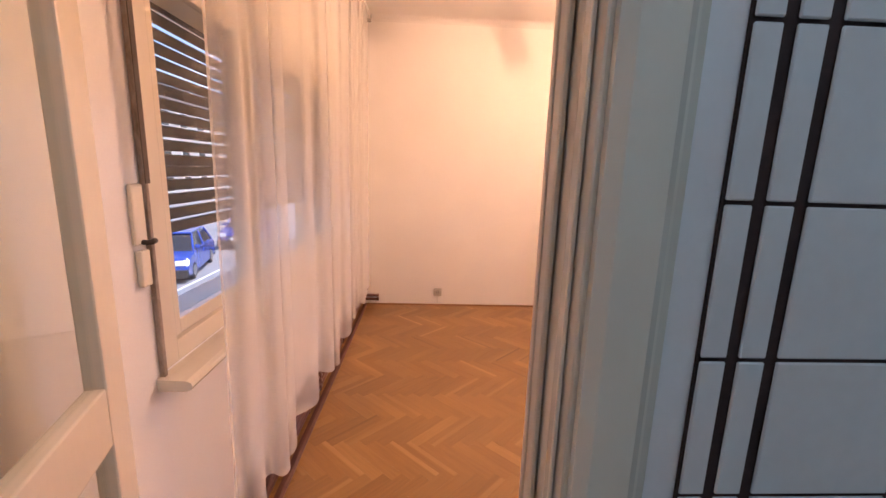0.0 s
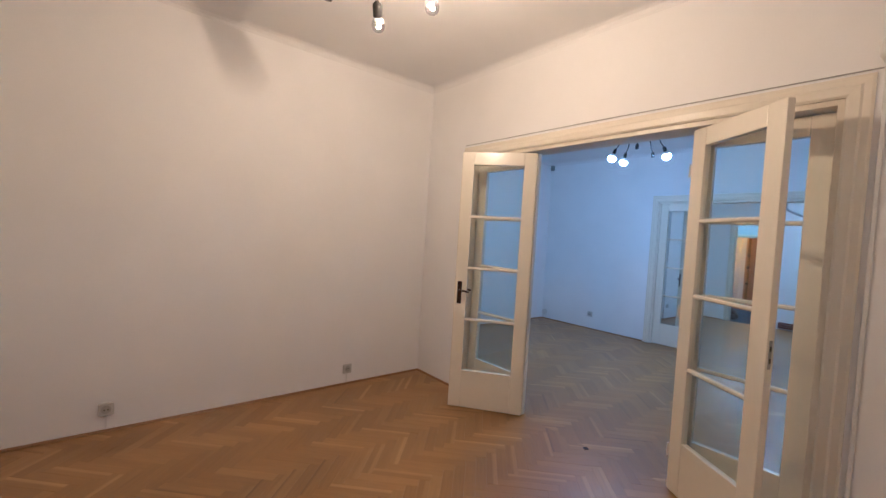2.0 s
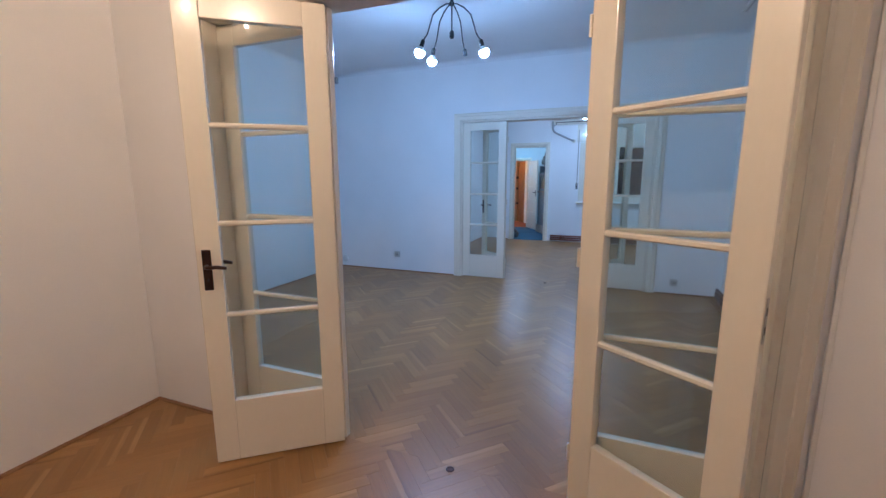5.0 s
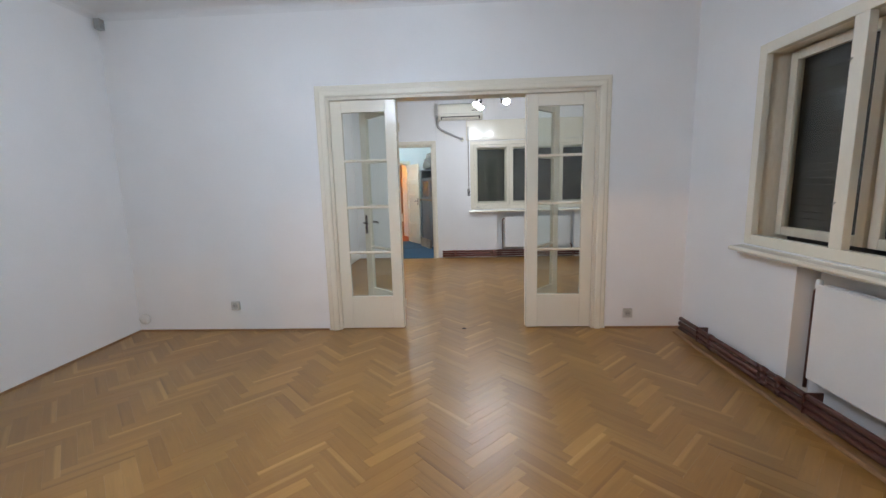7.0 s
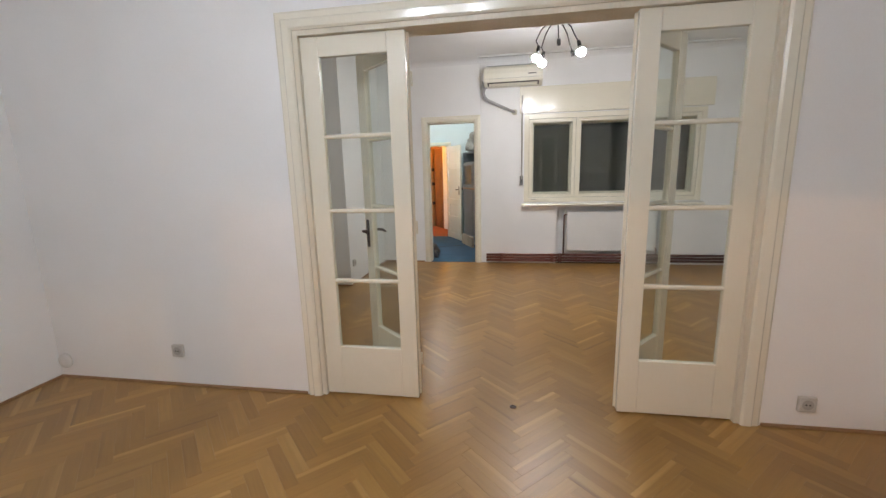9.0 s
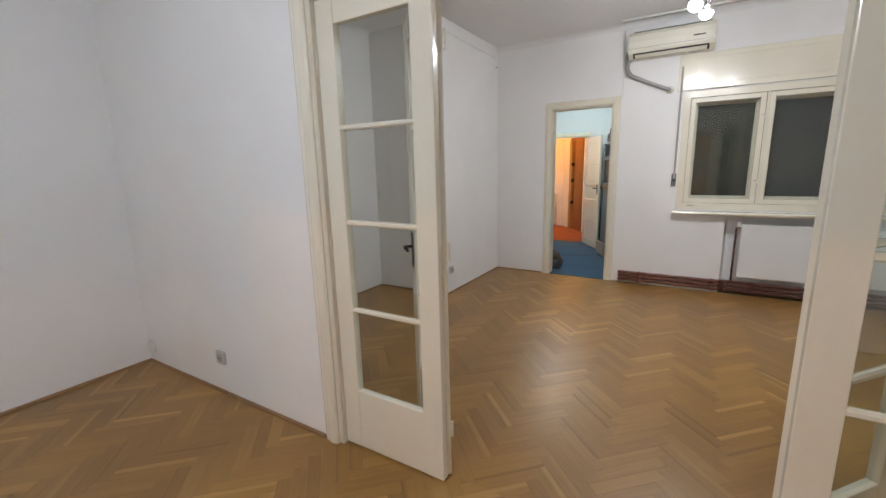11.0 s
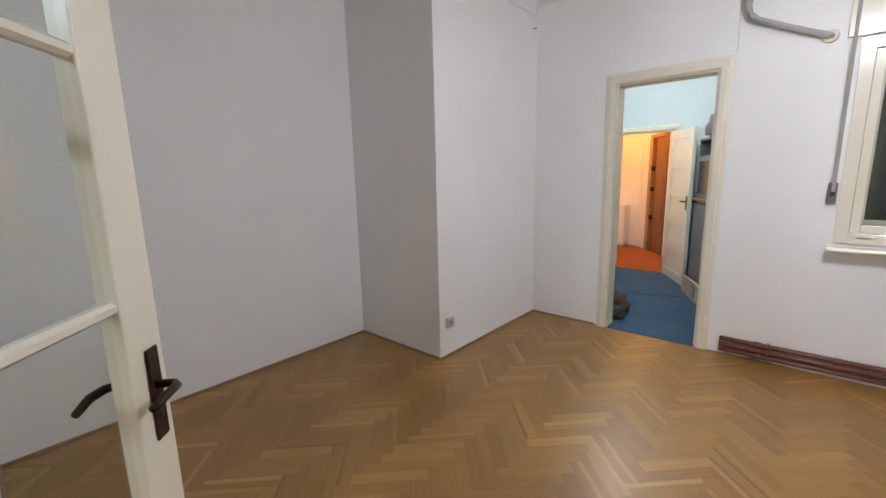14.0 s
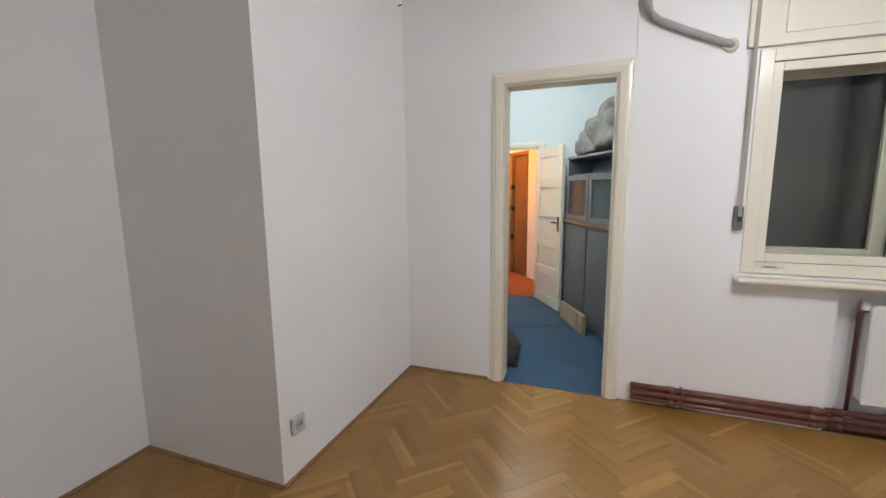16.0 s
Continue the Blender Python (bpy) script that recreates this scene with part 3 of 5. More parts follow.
AB_PLANE, BC_PLANE = 0.94, 4.985
AB_CLEAR, BC_CLEAR = (-0.765, 1.835), (-0.70, 1.79)
AB_HINGE, BC_HINGE = (-0.040, 1.180), (-0.070, 1.160)
LEAF_H = 2.245
glazed_leaf(AB_HINGE[0] - AB_CLEAR[0], LEAF_H + 0.035, pose(AB_CLEAR[0], AB_PLANE, 0.008), "cream painted glazed side leaf bolted shut in its frame")
glazed_leaf(AB_CLEAR[1] - AB_HINGE[1], LEAF_H + 0.035, pose(AB_CLEAR[1], AB_PLANE, 0.008, 0, 0, 180), "cream painted glazed side leaf bolted shut in its frame")
glazed_leaf(0.65, LEAF_H + 0.035, pose(AB_HINGE[0] - 0.005, AB_PLANE - 0.028, 0.008, 0, 0, 180 + 38), "cream glazed door leaf with bronze handle, folded wide open", handle="y")
glazed_leaf(0.646, LEAF_H + 0.035, pose(AB_HINGE[1] + 0.005, AB_PLANE - 0.028, 0.008, 0, 0, -34.9), "cream glazed door leaf folded wide open", lock=True)
glazed_leaf(BC_HINGE[0] - BC_CLEAR[0], LEAF_H, pose(BC_CLEAR[0], BC_PLANE, 0.008), "cream painted glazed side leaf bolted shut in its frame")
glazed_leaf(BC_CLEAR[1] - BC_HINGE[1], LEAF_H, pose(BC_CLEAR[1], BC_PLANE, 0.008, 0, 0, 180), "cream painted glazed side leaf bolted shut in its frame")
glazed_leaf(0.62, LEAF_H, pose(BC_HINGE[0] - 0.004, BC_PLANE + 0.028, 0.008, 0, 0, 136.5), "cream glazed door leaf with bronze handle, open into the last room", handle="y")
glazed_leaf(0.62, LEAF_H, pose(BC_HINGE[1] + 0.004, BC_PLANE + 0.028, 0.008, 0, 0, 50), "cream glazed door leaf swung open into the last room", lock=True)


def panelled_leaf(name, w, h, m, label, panels):
    """Sunk panels one above another between stiles and rails, with a lever on each face."""
    leaf = thing(name, m, label, "door")
    t, st = 0.02, 0.10
    part("stile", box(0, st, -t, t, 0, h, bevel=0.004), CREAM, leaf)
    part("stile", box(w - st, w, -t, t, 0, h, bevel=0.004), CREAM, leaf)
    pitch = (h - 0.12) / panels
    for k in range(panels + 1):
        z0 = k * pitch
        part("rail", box(st, w - st, -t + 0.001, t - 0.001, z0 + (0.001 if k == 0 else 0), min(z0 + 0.12, h - 0.001), bevel=0.004), CREAM, leaf)
        if k < panels:
            part("panel", box(st - 0.004, w - st + 0.004, -0.004, 0.004, z0 + 0.118, z0 + pitch + 0.002), CREAM, leaf)
    lever_handle(leaf, w - 0.05, 1.04, 1, -1, BRONZE, 0.17)
    lever_handle(leaf, w - 0.05, 1.04, -1, -1, BRONZE, 0.17)
    return leaf


kd = thing("kitchen_door", pose(XK - 0.02, -2.60, 0.008, 0, 0, 180 + 17), "cream painted kitchen door with glass panes, standing open", "door")
for x0, x1 in ((0.0, 0.09), (0.42, 0.51)):
    part("stile", box(x0, x1, -0.02, 0.02, 0, 2.06, bevel=0.004), CREAM, kd)
for z0, z1 in ((0.001, 0.22), (1.00, 1.13), (1.95, 2.059)):
    part("rail", box(0.09, 0.42, -0.019, 0.019, z0, z1, bevel=0.004), CREAM, kd)
for z0, z1 in ((0.216, 1.004), (1.126, 1.954)):
    part("pane", box(0.086, 0.424, -0.002, 0.002, z0, z1), GLASS, kd, "clear glass pane")
side_door = thing("side_door", pose(XB0 + 0.03, 1.885, 0.008, 0, 0, 44), "plain flat grey-white side door standing ajar", "door")
part("slab", box(0, 0.80, -0.02, 0.02, 0, 2.08, bevel=0.004), CREAM, side_door)
lever_handle(side_door, 0.75, 1.04, 1, -1, STEEL, 0.17)
lever_handle(side_door, 0.75, 1.04, -1, -1, STEEL, 0.17)

# ---- windows ----


def shutter(name, w, z0, z1, mat, v, parent, gap):
    """Wooden slats hanging one above another; gap: the slit between them."""
    z, k = z0, 0
    rnd = random.Random(5)
    while z < z1:
        h = 0.046
        g = gap * rnd.uniform(0.5, 1.3) if gap and rnd.random() < 0.8 else 0.0006
        b = extrude_profile([(v - 0.006, 0.0012), (v - 0.0052, 0), (v + 0.006, 0), (v + 0.006, h), (v - 0.0052, h), (v - 0.006, h - 0.0012)] if not gap else [(v - 0.006, 0), (v + 0.006, 0.003), (v + 0.006, h), (v - 0.003, h), (v - 0.006, h - 0.006)], w, m=Matrix.Translation((0.03, 0, z)))
        part("slat", b, mat, parent)
        z += h + g
        k += 1


def window(name, m, label, shutter_bottom, shutter_mat, gap, front=True, boxing=True, top=WIN_TOP, back=True):
    """A three-light box window with a sill board and a shutter; u to the right, v outward, wall face at v = 0."""
    win = thing(name, m, label, "window", kind="structure")
    W, Z0, Z1 = WIN_W, 0.955, top
    mw = 0.0 if front else 0.032
    deep = 0.10 if front else 0.035
    lights = [(0.07, 0.745), (0.765, 1.69), (1.71, 2.42)]
    # fixed outer frame
    for bx in ((0, 0.07, -0.012, deep, Z0, Z1), (W - 0.07, W, -0.012, deep, Z0, Z1), (0.07, W - 0.07, -0.012, deep, Z1 - 0.07, Z1), (0.07, W - 0.07, -0.012, deep, Z0, Z0 + 0.07),
               (0.7449 - mw, 0.7651 + mw, -0.012, deep, Z0 + 0.07, Z1 - 0.07), (1.6899 - mw, 1.7101 + mw, -0.012, deep, Z0 + 0.07, Z1 - 0.07)):
        part("window_frame", box(*bx, bevel=0.003), CREAM, win)
    for i, (a, c) in enumerate(lights):
        for v, s, mat in ((0.004, 0.052, CREAM), (0.15, 0.075, CREAM_WORN)) if front and back else (((0.004, 0.052, CREAM),) if front else ((0.15, 0.06, CREAM_WORN),)):
            z0, z1 = Z0 + 0.072, Z1 - 0.072
            sash = part("sash", box(a + 0.002, a + s, v, v + 0.036, z0, z1, bevel=0.004), mat, win)
            part("sash_stile", box(c - s, c - 0.002, v, v + 0.036, z0, z1, bevel=0.004), mat, sash)
            part("sash_rail", box(a + s, c - s, v + 0.001, v + 0.035, z0, z0 + s, bevel=0.004), mat, sash)
            part("sash_rail", box(a + s, c - s, v + 0.001, v + 0.035, z1 - s, z1, bevel=0.004), mat, sash)
            part("pane", box(a + s - 0.004, c - s + 0.004, v + 0.016, v + 0.019, z0 + s - 0.004, z1 - s + 0.004), GLASS, sash, "clear glass pane")
        for z in (Z0 + 0.32, Z1 - 0.3):
            part("hinge", tube([(c - 0.004, 0.0, z - 0.03), (c - 0.004, 0.0, z + 0.03)], 0.006, 8), CREAM_WORN, win)
            part("catch", tube([(c - 0.03, 0.0, z), (c - 0.03, -0.02, z), (c - 0.002, -0.026, z + 0.012)], 0.004, 6), STEEL, win)
    # sill board with a rounded nose
    prof = [(0.10, 0.90), (-0.085, 0.90), (-0.10, 0.907), (-0.105, 0.918), (-0.10, 0.929), (-0.085, 0.935), (-0.02, 0.937), (0.10, 0.957)]
    b = extrude_profile(prof, W + 0.06, m=Matrix.Translation((-0.03, 0, 0)))
    part("window_sill", b, CREAM, win)
    # boxing over the shutter roll
    if boxing:
        bx = part("shutter_box", box(-0.07, W + 0.07, -0.03, -0.001, Z1 + 0.012, 2.635, bevel=0.004), CREAM, win, "cream painted boxing over the shutter roll")
        part("box_panel", box(0.10, W - 0.10, -0.036, -0.03, Z1 + 0.07, 2.58, bevel=0.002, segments=1), CREAM, bx)
    # reveal linings between the sashes
    part("reveal", box(0.021, 0.045, deep, 0.34, Z0, Z1 - 0.03), CREAM_WORN, win)
    part("reveal", box(W - 0.045, W - 0.021, deep, 0.34, Z0, Z1 - 0.03), CREAM_WORN, win)
    part("reveal", box(0.045, W - 0.045, deep, 0.34, Z0 - 0.004, Z0 + 0.02), CREAM_WORN, win)
    part("reveal", box(0.045, W - 0.045, deep, 0.34, Z1 - 0.06, Z1 - 0.032), CREAM_WORN, win)
    sh = thing("roller_shutter", m, "closed roller shutter of dark slats behind the glass" if not gap else "half-lowered wooden roller shutter with light between its slats", "shutter")
    shutter("slat", W - 0.06, shutter_bottom, Z1 - 0.03, shutter_mat, 0.27, sh, gap)
    if not boxing:
        return win
    # strap and its winder beside the frame
    st = thing("shutter_strap", m, "grey shutter strap with a dark winder on the wall", "strap")
    part("strap", box(-0.045, -0.025, -0.039, -0.036, 1.30 if not gap else 1.531, 2.52, bevel=0.001, segments=1), STRAP if not gap else STRAP_OLD, st)
    if gap:
        part("edge_strip", box(-0.016, -0.001, -0.018, -0.0005, 0.94, 2.25, bevel=0.003), WORN_WOOD, st, "strip of bare worn wood beside the window frame")
        wd = part("winder", box(-0.072, -0.020, -0.014, -0.001, 1.36, 1.53, bevel=0.006), CREAM, st, "old cream painted winder plate")
        part("winder_box", box(-0.066, -0.026, -0.020, -0.001, 1.24, 1.345, bevel=0.005), CREAM, wd, "small cream painted strap box")
        part("crank", tube([(-0.045, -0.014, 1.368), (-0.045, -0.024, 1.366), (-0.038, -0.034, 1.367), (-0.024, -0.036, 1.370)], 0.008, 8), BLACK, wd, "short dark crank", smooth=True)
        return win
    wd = part("winder", box(-0.062, -0.014, -0.036, -0.001, 1.22, 1.36, bevel=0.006), WINDER, st, "dark strap winder on the wall")
    part("winder_slot", box(-0.048, -0.024, -0.038, -0.036, 1.27, 1.35), BLACK, wd)
    return win


M_WA, M_WB, M_WC = pose(WIN_A, YA0, 0, 0, 0, 180), pose(XB1, WIN_B, 0, 0, 0, -90), pose(WIN_C, YC1, 0)
window("window_1", M_WA, "cream painted three-light window behind a net curtain", 1.295, SHUTTER_WOOD, 0.011, back=False)
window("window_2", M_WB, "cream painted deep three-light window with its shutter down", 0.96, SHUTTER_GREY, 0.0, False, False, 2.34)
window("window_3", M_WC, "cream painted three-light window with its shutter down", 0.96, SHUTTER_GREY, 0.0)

# ---- radiators and pipes ----


def radiator(m, label):
    """A flat panel radiator hung in the niche under a sill."""
    r = thing("panel_radiator", m, label, "radiator", "panel radiators")
    part("front_panel", box(0.66, 1.92, -0.010, 0.008, 0.20, 0.80, bevel=0.008), WHITE_GLOSS, r)
    part("back_panel", box(0.67, 1.91, 0.06, 0.075, 0.205, 0.795, bevel=0.006), WHITE_GLOSS, r)
    b = bmesh.new()
    for k in range(31):
        x = 0.68 + k * 0.041
        box(x, x + 0.003, 0.009, 0.059, 0.22, 0.785, bm=b)
    part("convector_fins", b, WHITE_GLOSS, r)
    part("side_cover", box(0.655, 0.66, -0.004, 0.07, 0.22, 0.79, bevel=0.002, segments=1), WHITE_GLOSS, r)
    part("side_cover", box(1.92, 1.925, -0.004, 0.07, 0.22, 0.79, bevel=0.002, segments=1), WHITE_GLOSS, r)
    for x in (0.9, 1.68):
        part("bracket", box(x, x + 0.03, 0.075, 0.149, 0.3, 0.7, bevel=0.003), WHITE_GLOSS, r)
    part("riser_pipe", tube([(0.615, 0.03, 0.12), (0.615, 0.03, 0.74), (0.625, 0.03, 0.757), (0.655, 0.03, 0.76)], 0.011, 10), DARK_PIPE, r, "dark brown painted riser pipe", smooth=True)
    v = part("valve", lathe([(0, 0), (0.02, 0), (0.022, 0.01), (0.018, 0.05), (0.012, 0.055), (0, 0.056)], 12, m=Matrix.Translation((0.64, 0.03, 0.765))), WHITE_GLOSS, r, "white valve head", smooth=True)
    part("return_pipe", tube([(1.925, 0.03, 0.24), (1.95, 0.03, 0.24), (1.96, 0.03, 0.22), (1.96, 0.03, 0.12)], 0.011, 10), DARK_PIPE, r, "dark brown painted return pipe", smooth=True)
    return r


radiator(M_WB, "white flat panel radiator in the niche under the window")
radiator(M_WC, "white flat panel radiator in the niche under the window")


def pipe_run(m, u0, u1, label, corners=(), mat=PIPE_PAINT, off=0.0, strip=BEAD_WOOD):
    """Heating pipes stacked along the wall foot, with collars; they dip back into the niche between the two corners."""
    r = thing("heating_pipes", m, label, "pipe")
    for k, z in enumerate((0.048, 0.092, 0.136)):
        v = -0.030 - off - (0.004 if k == 1 else 0)
        part("pipe", tube([(u0, v, z), (u1, v, z)], 0.0185, 12), mat, r, smooth=True)
    for u in corners:
        for z in (0.048, 0.092, 0.136):
            part("collar", tube([(u - 0.025, -0.031 - off, z), (u + 0.025, -0.031 - off, z)], 0.0235, 12), mat, r, smooth=True)
    u = u0 + 0.3
    while u < u1:
        part("clip", box(u, u + 0.012, -0.052 - off, -0.001, 0.03, 0.158, bevel=0.003), mat, r)
        u += 1.1
    if off:
        part("floor_strip", extrude_profile([(-0.10 - off, 0.001), (-0.06 - off, 0.001), (-0.06 - off, 0.016), (-0.085 - off, 0.016), (-0.10 - off, 0.006)], u1 - u0, m=Matrix.Translation((u0, 0, 0))), strip, r, "wooden strip on the floor before the pipes")
    return r


pipe_run(M_WC, -0.573, 0.50, "red-brown painted heating pipes along the wall foot", (-0.33, 0.44))
pipe_run(M_WC @ pose(0, 0.02, 0), 0.50, 2.95, "dark red-brown heating pipes running under the radiator", (0.56, 2.0), DARK_PIPE)
pipe_run(M_WB, -0.68, 0.46, "dark red-brown heating pipes along the wall foot", (-0.2, 0.40), DARK_PIPE, 0.045)
pipe_run(M_WB @ pose(0, 0.02, 0), 0.46, 3.2, "dark red-brown heating pipes running under the radiator", (0.55, 2.0), DARK_PIPE, 0.065)
pipe_run(M_WA, -0.2, 3.50, "dark red-brown heating pipes along the wall foot", (0.4, 1.5, 2.1), DARK_PIPE, 0.045, DARK_PIPE)
ret = thing("corner_pipe_stubs", pose(XA0, YA0, 0), "short dark heating pipe ends turning round the corner", "pipe")
for z in (0.075, 0.12):
    part("pipe", tube([(0.03, 0.07, z), (0.03, 0.27, z)], 0.015, 10), DARK_PIPE, ret, smooth=True)
    part("cap", tube([(0.03, 0.255, z), (0.03, 0.28, z)], 0.019, 10), DARK_PIPE, ret, smooth=True)

# ---- lamps ----


def globe(r, sides=14, rings=8):
    prof = [(r * math.sin(math.pi * k / rings), -r * math.cos(math.pi * k / rings)) for k in range(rings + 1)]
    return [(0 if i in (0, rings) else a, b) for i, (a, b) in enumerate(prof)]


def chandelier(x, y, z, drop, arms, glow, label, reach=0.29, tilt=0.28):
    """A black spider lamp: a ceiling cup, arms curving down and out, each with a socket. arms: (angle, state) or (angle, state, lean, reach)."""
    lamp = thing("ceiling_lamp", pose(x, y, z), label, "ceiling lamp", "ceiling lamps")
    part("ceiling_cup", lathe([(0, 0), (0.055, 0), (0.058, -0.012), (0.05, -0.03), (0.018, -0.042), (0.014, -0.09), (0.022, -0.10), (0.022, -0.125), (0, -0.13)], 20), BLACK, lamp, smooth=True)
    for ang, state, *bent in arms:
        lean, far = bent or (tilt, reach)
        c, s = math.cos(radians(ang)), math.sin(radians(ang))
        prof = [(0.012, -0.11), (0.05, -0.115), (0.11, -0.15), (0.17, -0.21), (0.22, -drop + 0.12), (far - 0.03, -drop + 0.06)]
        arm = part("arm", tube([(c * a, s * a, b) for a, b in prof], 0.006, 8), BLACK, lamp, smooth=True)
        tip = Vector((c * (far - 0.03), s * (far - 0.03), -drop + 0.06))
        d = Vector((c * lean, s * lean, -0.9)).normalized()
        mm = Matrix.Translation(tip) @ d.to_track_quat("Z", "Y").to_matrix().to_4x4()
        stout = glow is LAMP_A
        prof = [(0, -0.03), (0.010, -0.03), (0.014, -0.022), (0.025, -0.014), (0.0265, 0), (0.0265, 0.046), (0.024, 0.052), (0, 0.052)] if stout else [(0, -0.012), (0.012, -0.012), (0.019, 0), (0.019, 0.045), (0.016, 0.05), (0, 0.05)]
        part("socket", lathe(prof, 18, m=mm), BLACK, arm, smooth=True)
        if state.startswith("filament"):
            b = lathe([(0.0345, 0.0805), (0.0365, 0.088), (0.037, 0.098), (0.034, 0.112), (0.026, 0.124), (0.014, 0.131), (0, 0.133)], 18, m=mm)
            part("bulb_base", lathe([(0, 0.051), (0.0135, 0.051), (0.024, 0.057), (0.031, 0.068), (0.0345, 0.0795), (0, 0.080)], 18, m=mm), PLASTIC, arm, "white plastic bulb base", smooth=True)
            env = part("bulb", b, CLEAR_BULB, arm, "clear glass bulb with a glowing filament", smooth=True)
            part("filament", lathe([(0, 0.088), (0.005, 0.0895), (0.0075, 0.094), (0.0075, 0.102), (0.005, 0.1065), (0, 0.108)], 10, m=mm), glow if state == "filament" else LAMP_A_WEAK, env, smooth=True)
        elif state == "lit":
            part("bulb_base", lathe([(0, 0.044), (0.012, 0.044), (0.016, 0.055), (0.03, 0.068), (0.042, 0.0845), (0.0445, 0.0915), (0, 0.092)], 18, m=mm), PLASTIC, arm, "white plastic bulb base", smooth=True)
            b = lathe([(0, 0.0925), (0.044, 0.0925), (0.045, 0.1), (0.0415, 0.118), (0.031, 0.134), (0.016, 0.143), (0, 0.145)], 18, m=mm)
            part("bulb", b, glow, arm, "lit round bulb", smooth=True)
    return lamp


LAMP_A = glow_material("warm_bulb", COLOR_A, GLOW_A)
LAMP_A_WEAK = glow_material("weak_warm_bulb", COLOR_A, GLOW_A * 0.35)
LAMP_B = glow_material("cool_bulb", COLOR_B, GLOW_B)
LAMP_C = glow_material("neutral_bulb", COLOR_C, GLOW_C)
LAMP_HALL = glow_material("hall_bulb", COLOR_HALL, GLOW_HALL)
LAMP_FAR = glow_material("amber_bulb", COLOR_FAR, GLOW_FAR)
LAMP_KITCHEN_UNSEEN = glow_material("unseen_kitchen_bulb", COLOR_KITCHEN, GLOW_KITCHEN)
chandelier(0.365, -0.985, HA, 0.445, [(62, "filament", 0.2, 0.325), (141, "filament_weak", 0.75, 0.29), (202, ""), (274, ""), (346, "")], LAMP_A, "black five-arm ceiling lamp with warm bulbs", tilt=0.22)
chandelier(-0.10, 2.83, HB, 0.49, [(10, "lit"), (82, ""), (151, "lit"), (211, "lit"), (290, "")], LAMP_B, "black five-arm ceiling lamp with three cool white bulbs")
chandelier(0.96, 7.27, HC, 0.43, [(-40, "lit"), (45, ""), (128, "lit", 0.2, 0.22), (200, "lit", 0.2, 0.22), (270, "")], LAMP_C, "black five-arm ceiling lamp with three white bulbs")


def bare_bulb(x, y, z, drop, glow, label):
    lamp = thing("pendant_bulb", pose(x, y, z), label, "ceiling lamp")
    part("ceiling_rose", lathe([(0, 0), (0.04, 0), (0.04, -0.012), (0.015, -0.03), (0, -0.032)], 16), PLASTIC, lamp, smooth=True)
    part("cord", tube([(0, 0, -0.03), (0, 0, -drop)], 0.003, 6), BLACK, lamp)
    part("holder", lathe([(0, -drop + 0.01), (0.016, -drop), (0.018, -drop - 0.045), (0, -drop - 0.05)], 12), PLASTIC, lamp)
    part("bulb", lathe([(a, b - drop - 0.09) for a, b in globe(0.045)], 14), glow, lamp, "lit round bulb", smooth=True)
    return lamp


# ---- curtain in the first room ----
def curtain(x0, x1, y, z0, z1):
    c = thing("net_curtain", pose(0, y, 0), "white sheer net curtain hanging in soft folds before the window", "curtain")
    b = bmesh.new()
    n, rows = 640, 26
    rnd = random.Random(11)
    phases = [rnd.uniform(0, 6.28) for _ in range(6)]
    grid = []
    for i in range(n + 1):
        u = i / n
        x = x0 + (x1 - x0) * u
        s = x * 2 * math.pi
        col = []
        fold = s / 0.27 + phases[0] + 2.3 * math.sin(s / 1.15 + phases[1]) + 0.8 * math.sin(s / 0.47 + phases[2])
        deep = 0.75 + 0.35 * math.sin(s / 0.83 + phases[3])
        for j in range(rows + 1):
            w = j / rows
            d = deep * (0.026 + 0.020 * (1 - w)) * math.sin(fold + 0.5 * w) + 0.016 * (1 - w) * math.sin(s / 0.61 + phases[3])
            dx = -deep * (0.030 - 0.006 * (1 - w)) * math.sin(2 * (fold + 0.5 * w)) + 0.008 * (1 - w) * math.sin(s / 0.31 + phases[4])
            hem = 0.03 * math.sin(s / 0.47 + phases[5]) * (1 - w)
            col.append(b.verts.new((x + dx, d, z0 + (z1 - z0) * w + hem)))
        grid.append(col)
    for i in range(n):
        for j in range(rows):
            b.faces.new((grid[i][j], grid[i + 1][j], grid[i + 1][j + 1], grid[i][j + 1]))
    cloth = part("cloth", b, NET, c, smooth=True)
    me = cloth.data
    hb = bmesh.new()
    for off in (0.0015, -0.0015):
        prev = None
        for i in range(n + 1):
            a = me.vertices[i * (rows + 1)].co
            t = me.vertices[i * (rows + 1) + 1].co
            up = (t - a).normalized() * 0.025
            pair = (hb.verts.new(a + Vector((0, off, 0))), hb.verts.new(a + up + Vector((0, off, 0))))
            if prev:
                hb.faces.new((prev[0], pair[0], pair[1], prev[1]))
            prev = pair
    part("hem", hb, NET, c, "stitched double hem", smooth=True)
    part("curtain_rail", box(x1 - 0.03, x0 + 0.3, -0.025, 0.025, z1 + 0.002, z1 + 0.05, bevel=0.006), PLASTIC, c, "white ceiling curtain rail")
    part("rail_end", box(x1 - 0.05, x1 - 0.03, -0.03, 0.03, z1 - 0.03, z1 + 0.05, bevel=0.006), GREY_PLASTIC, c)
    return c


curtain(1.94, -1.40, -2.70, 0.26, HA - 0.052)

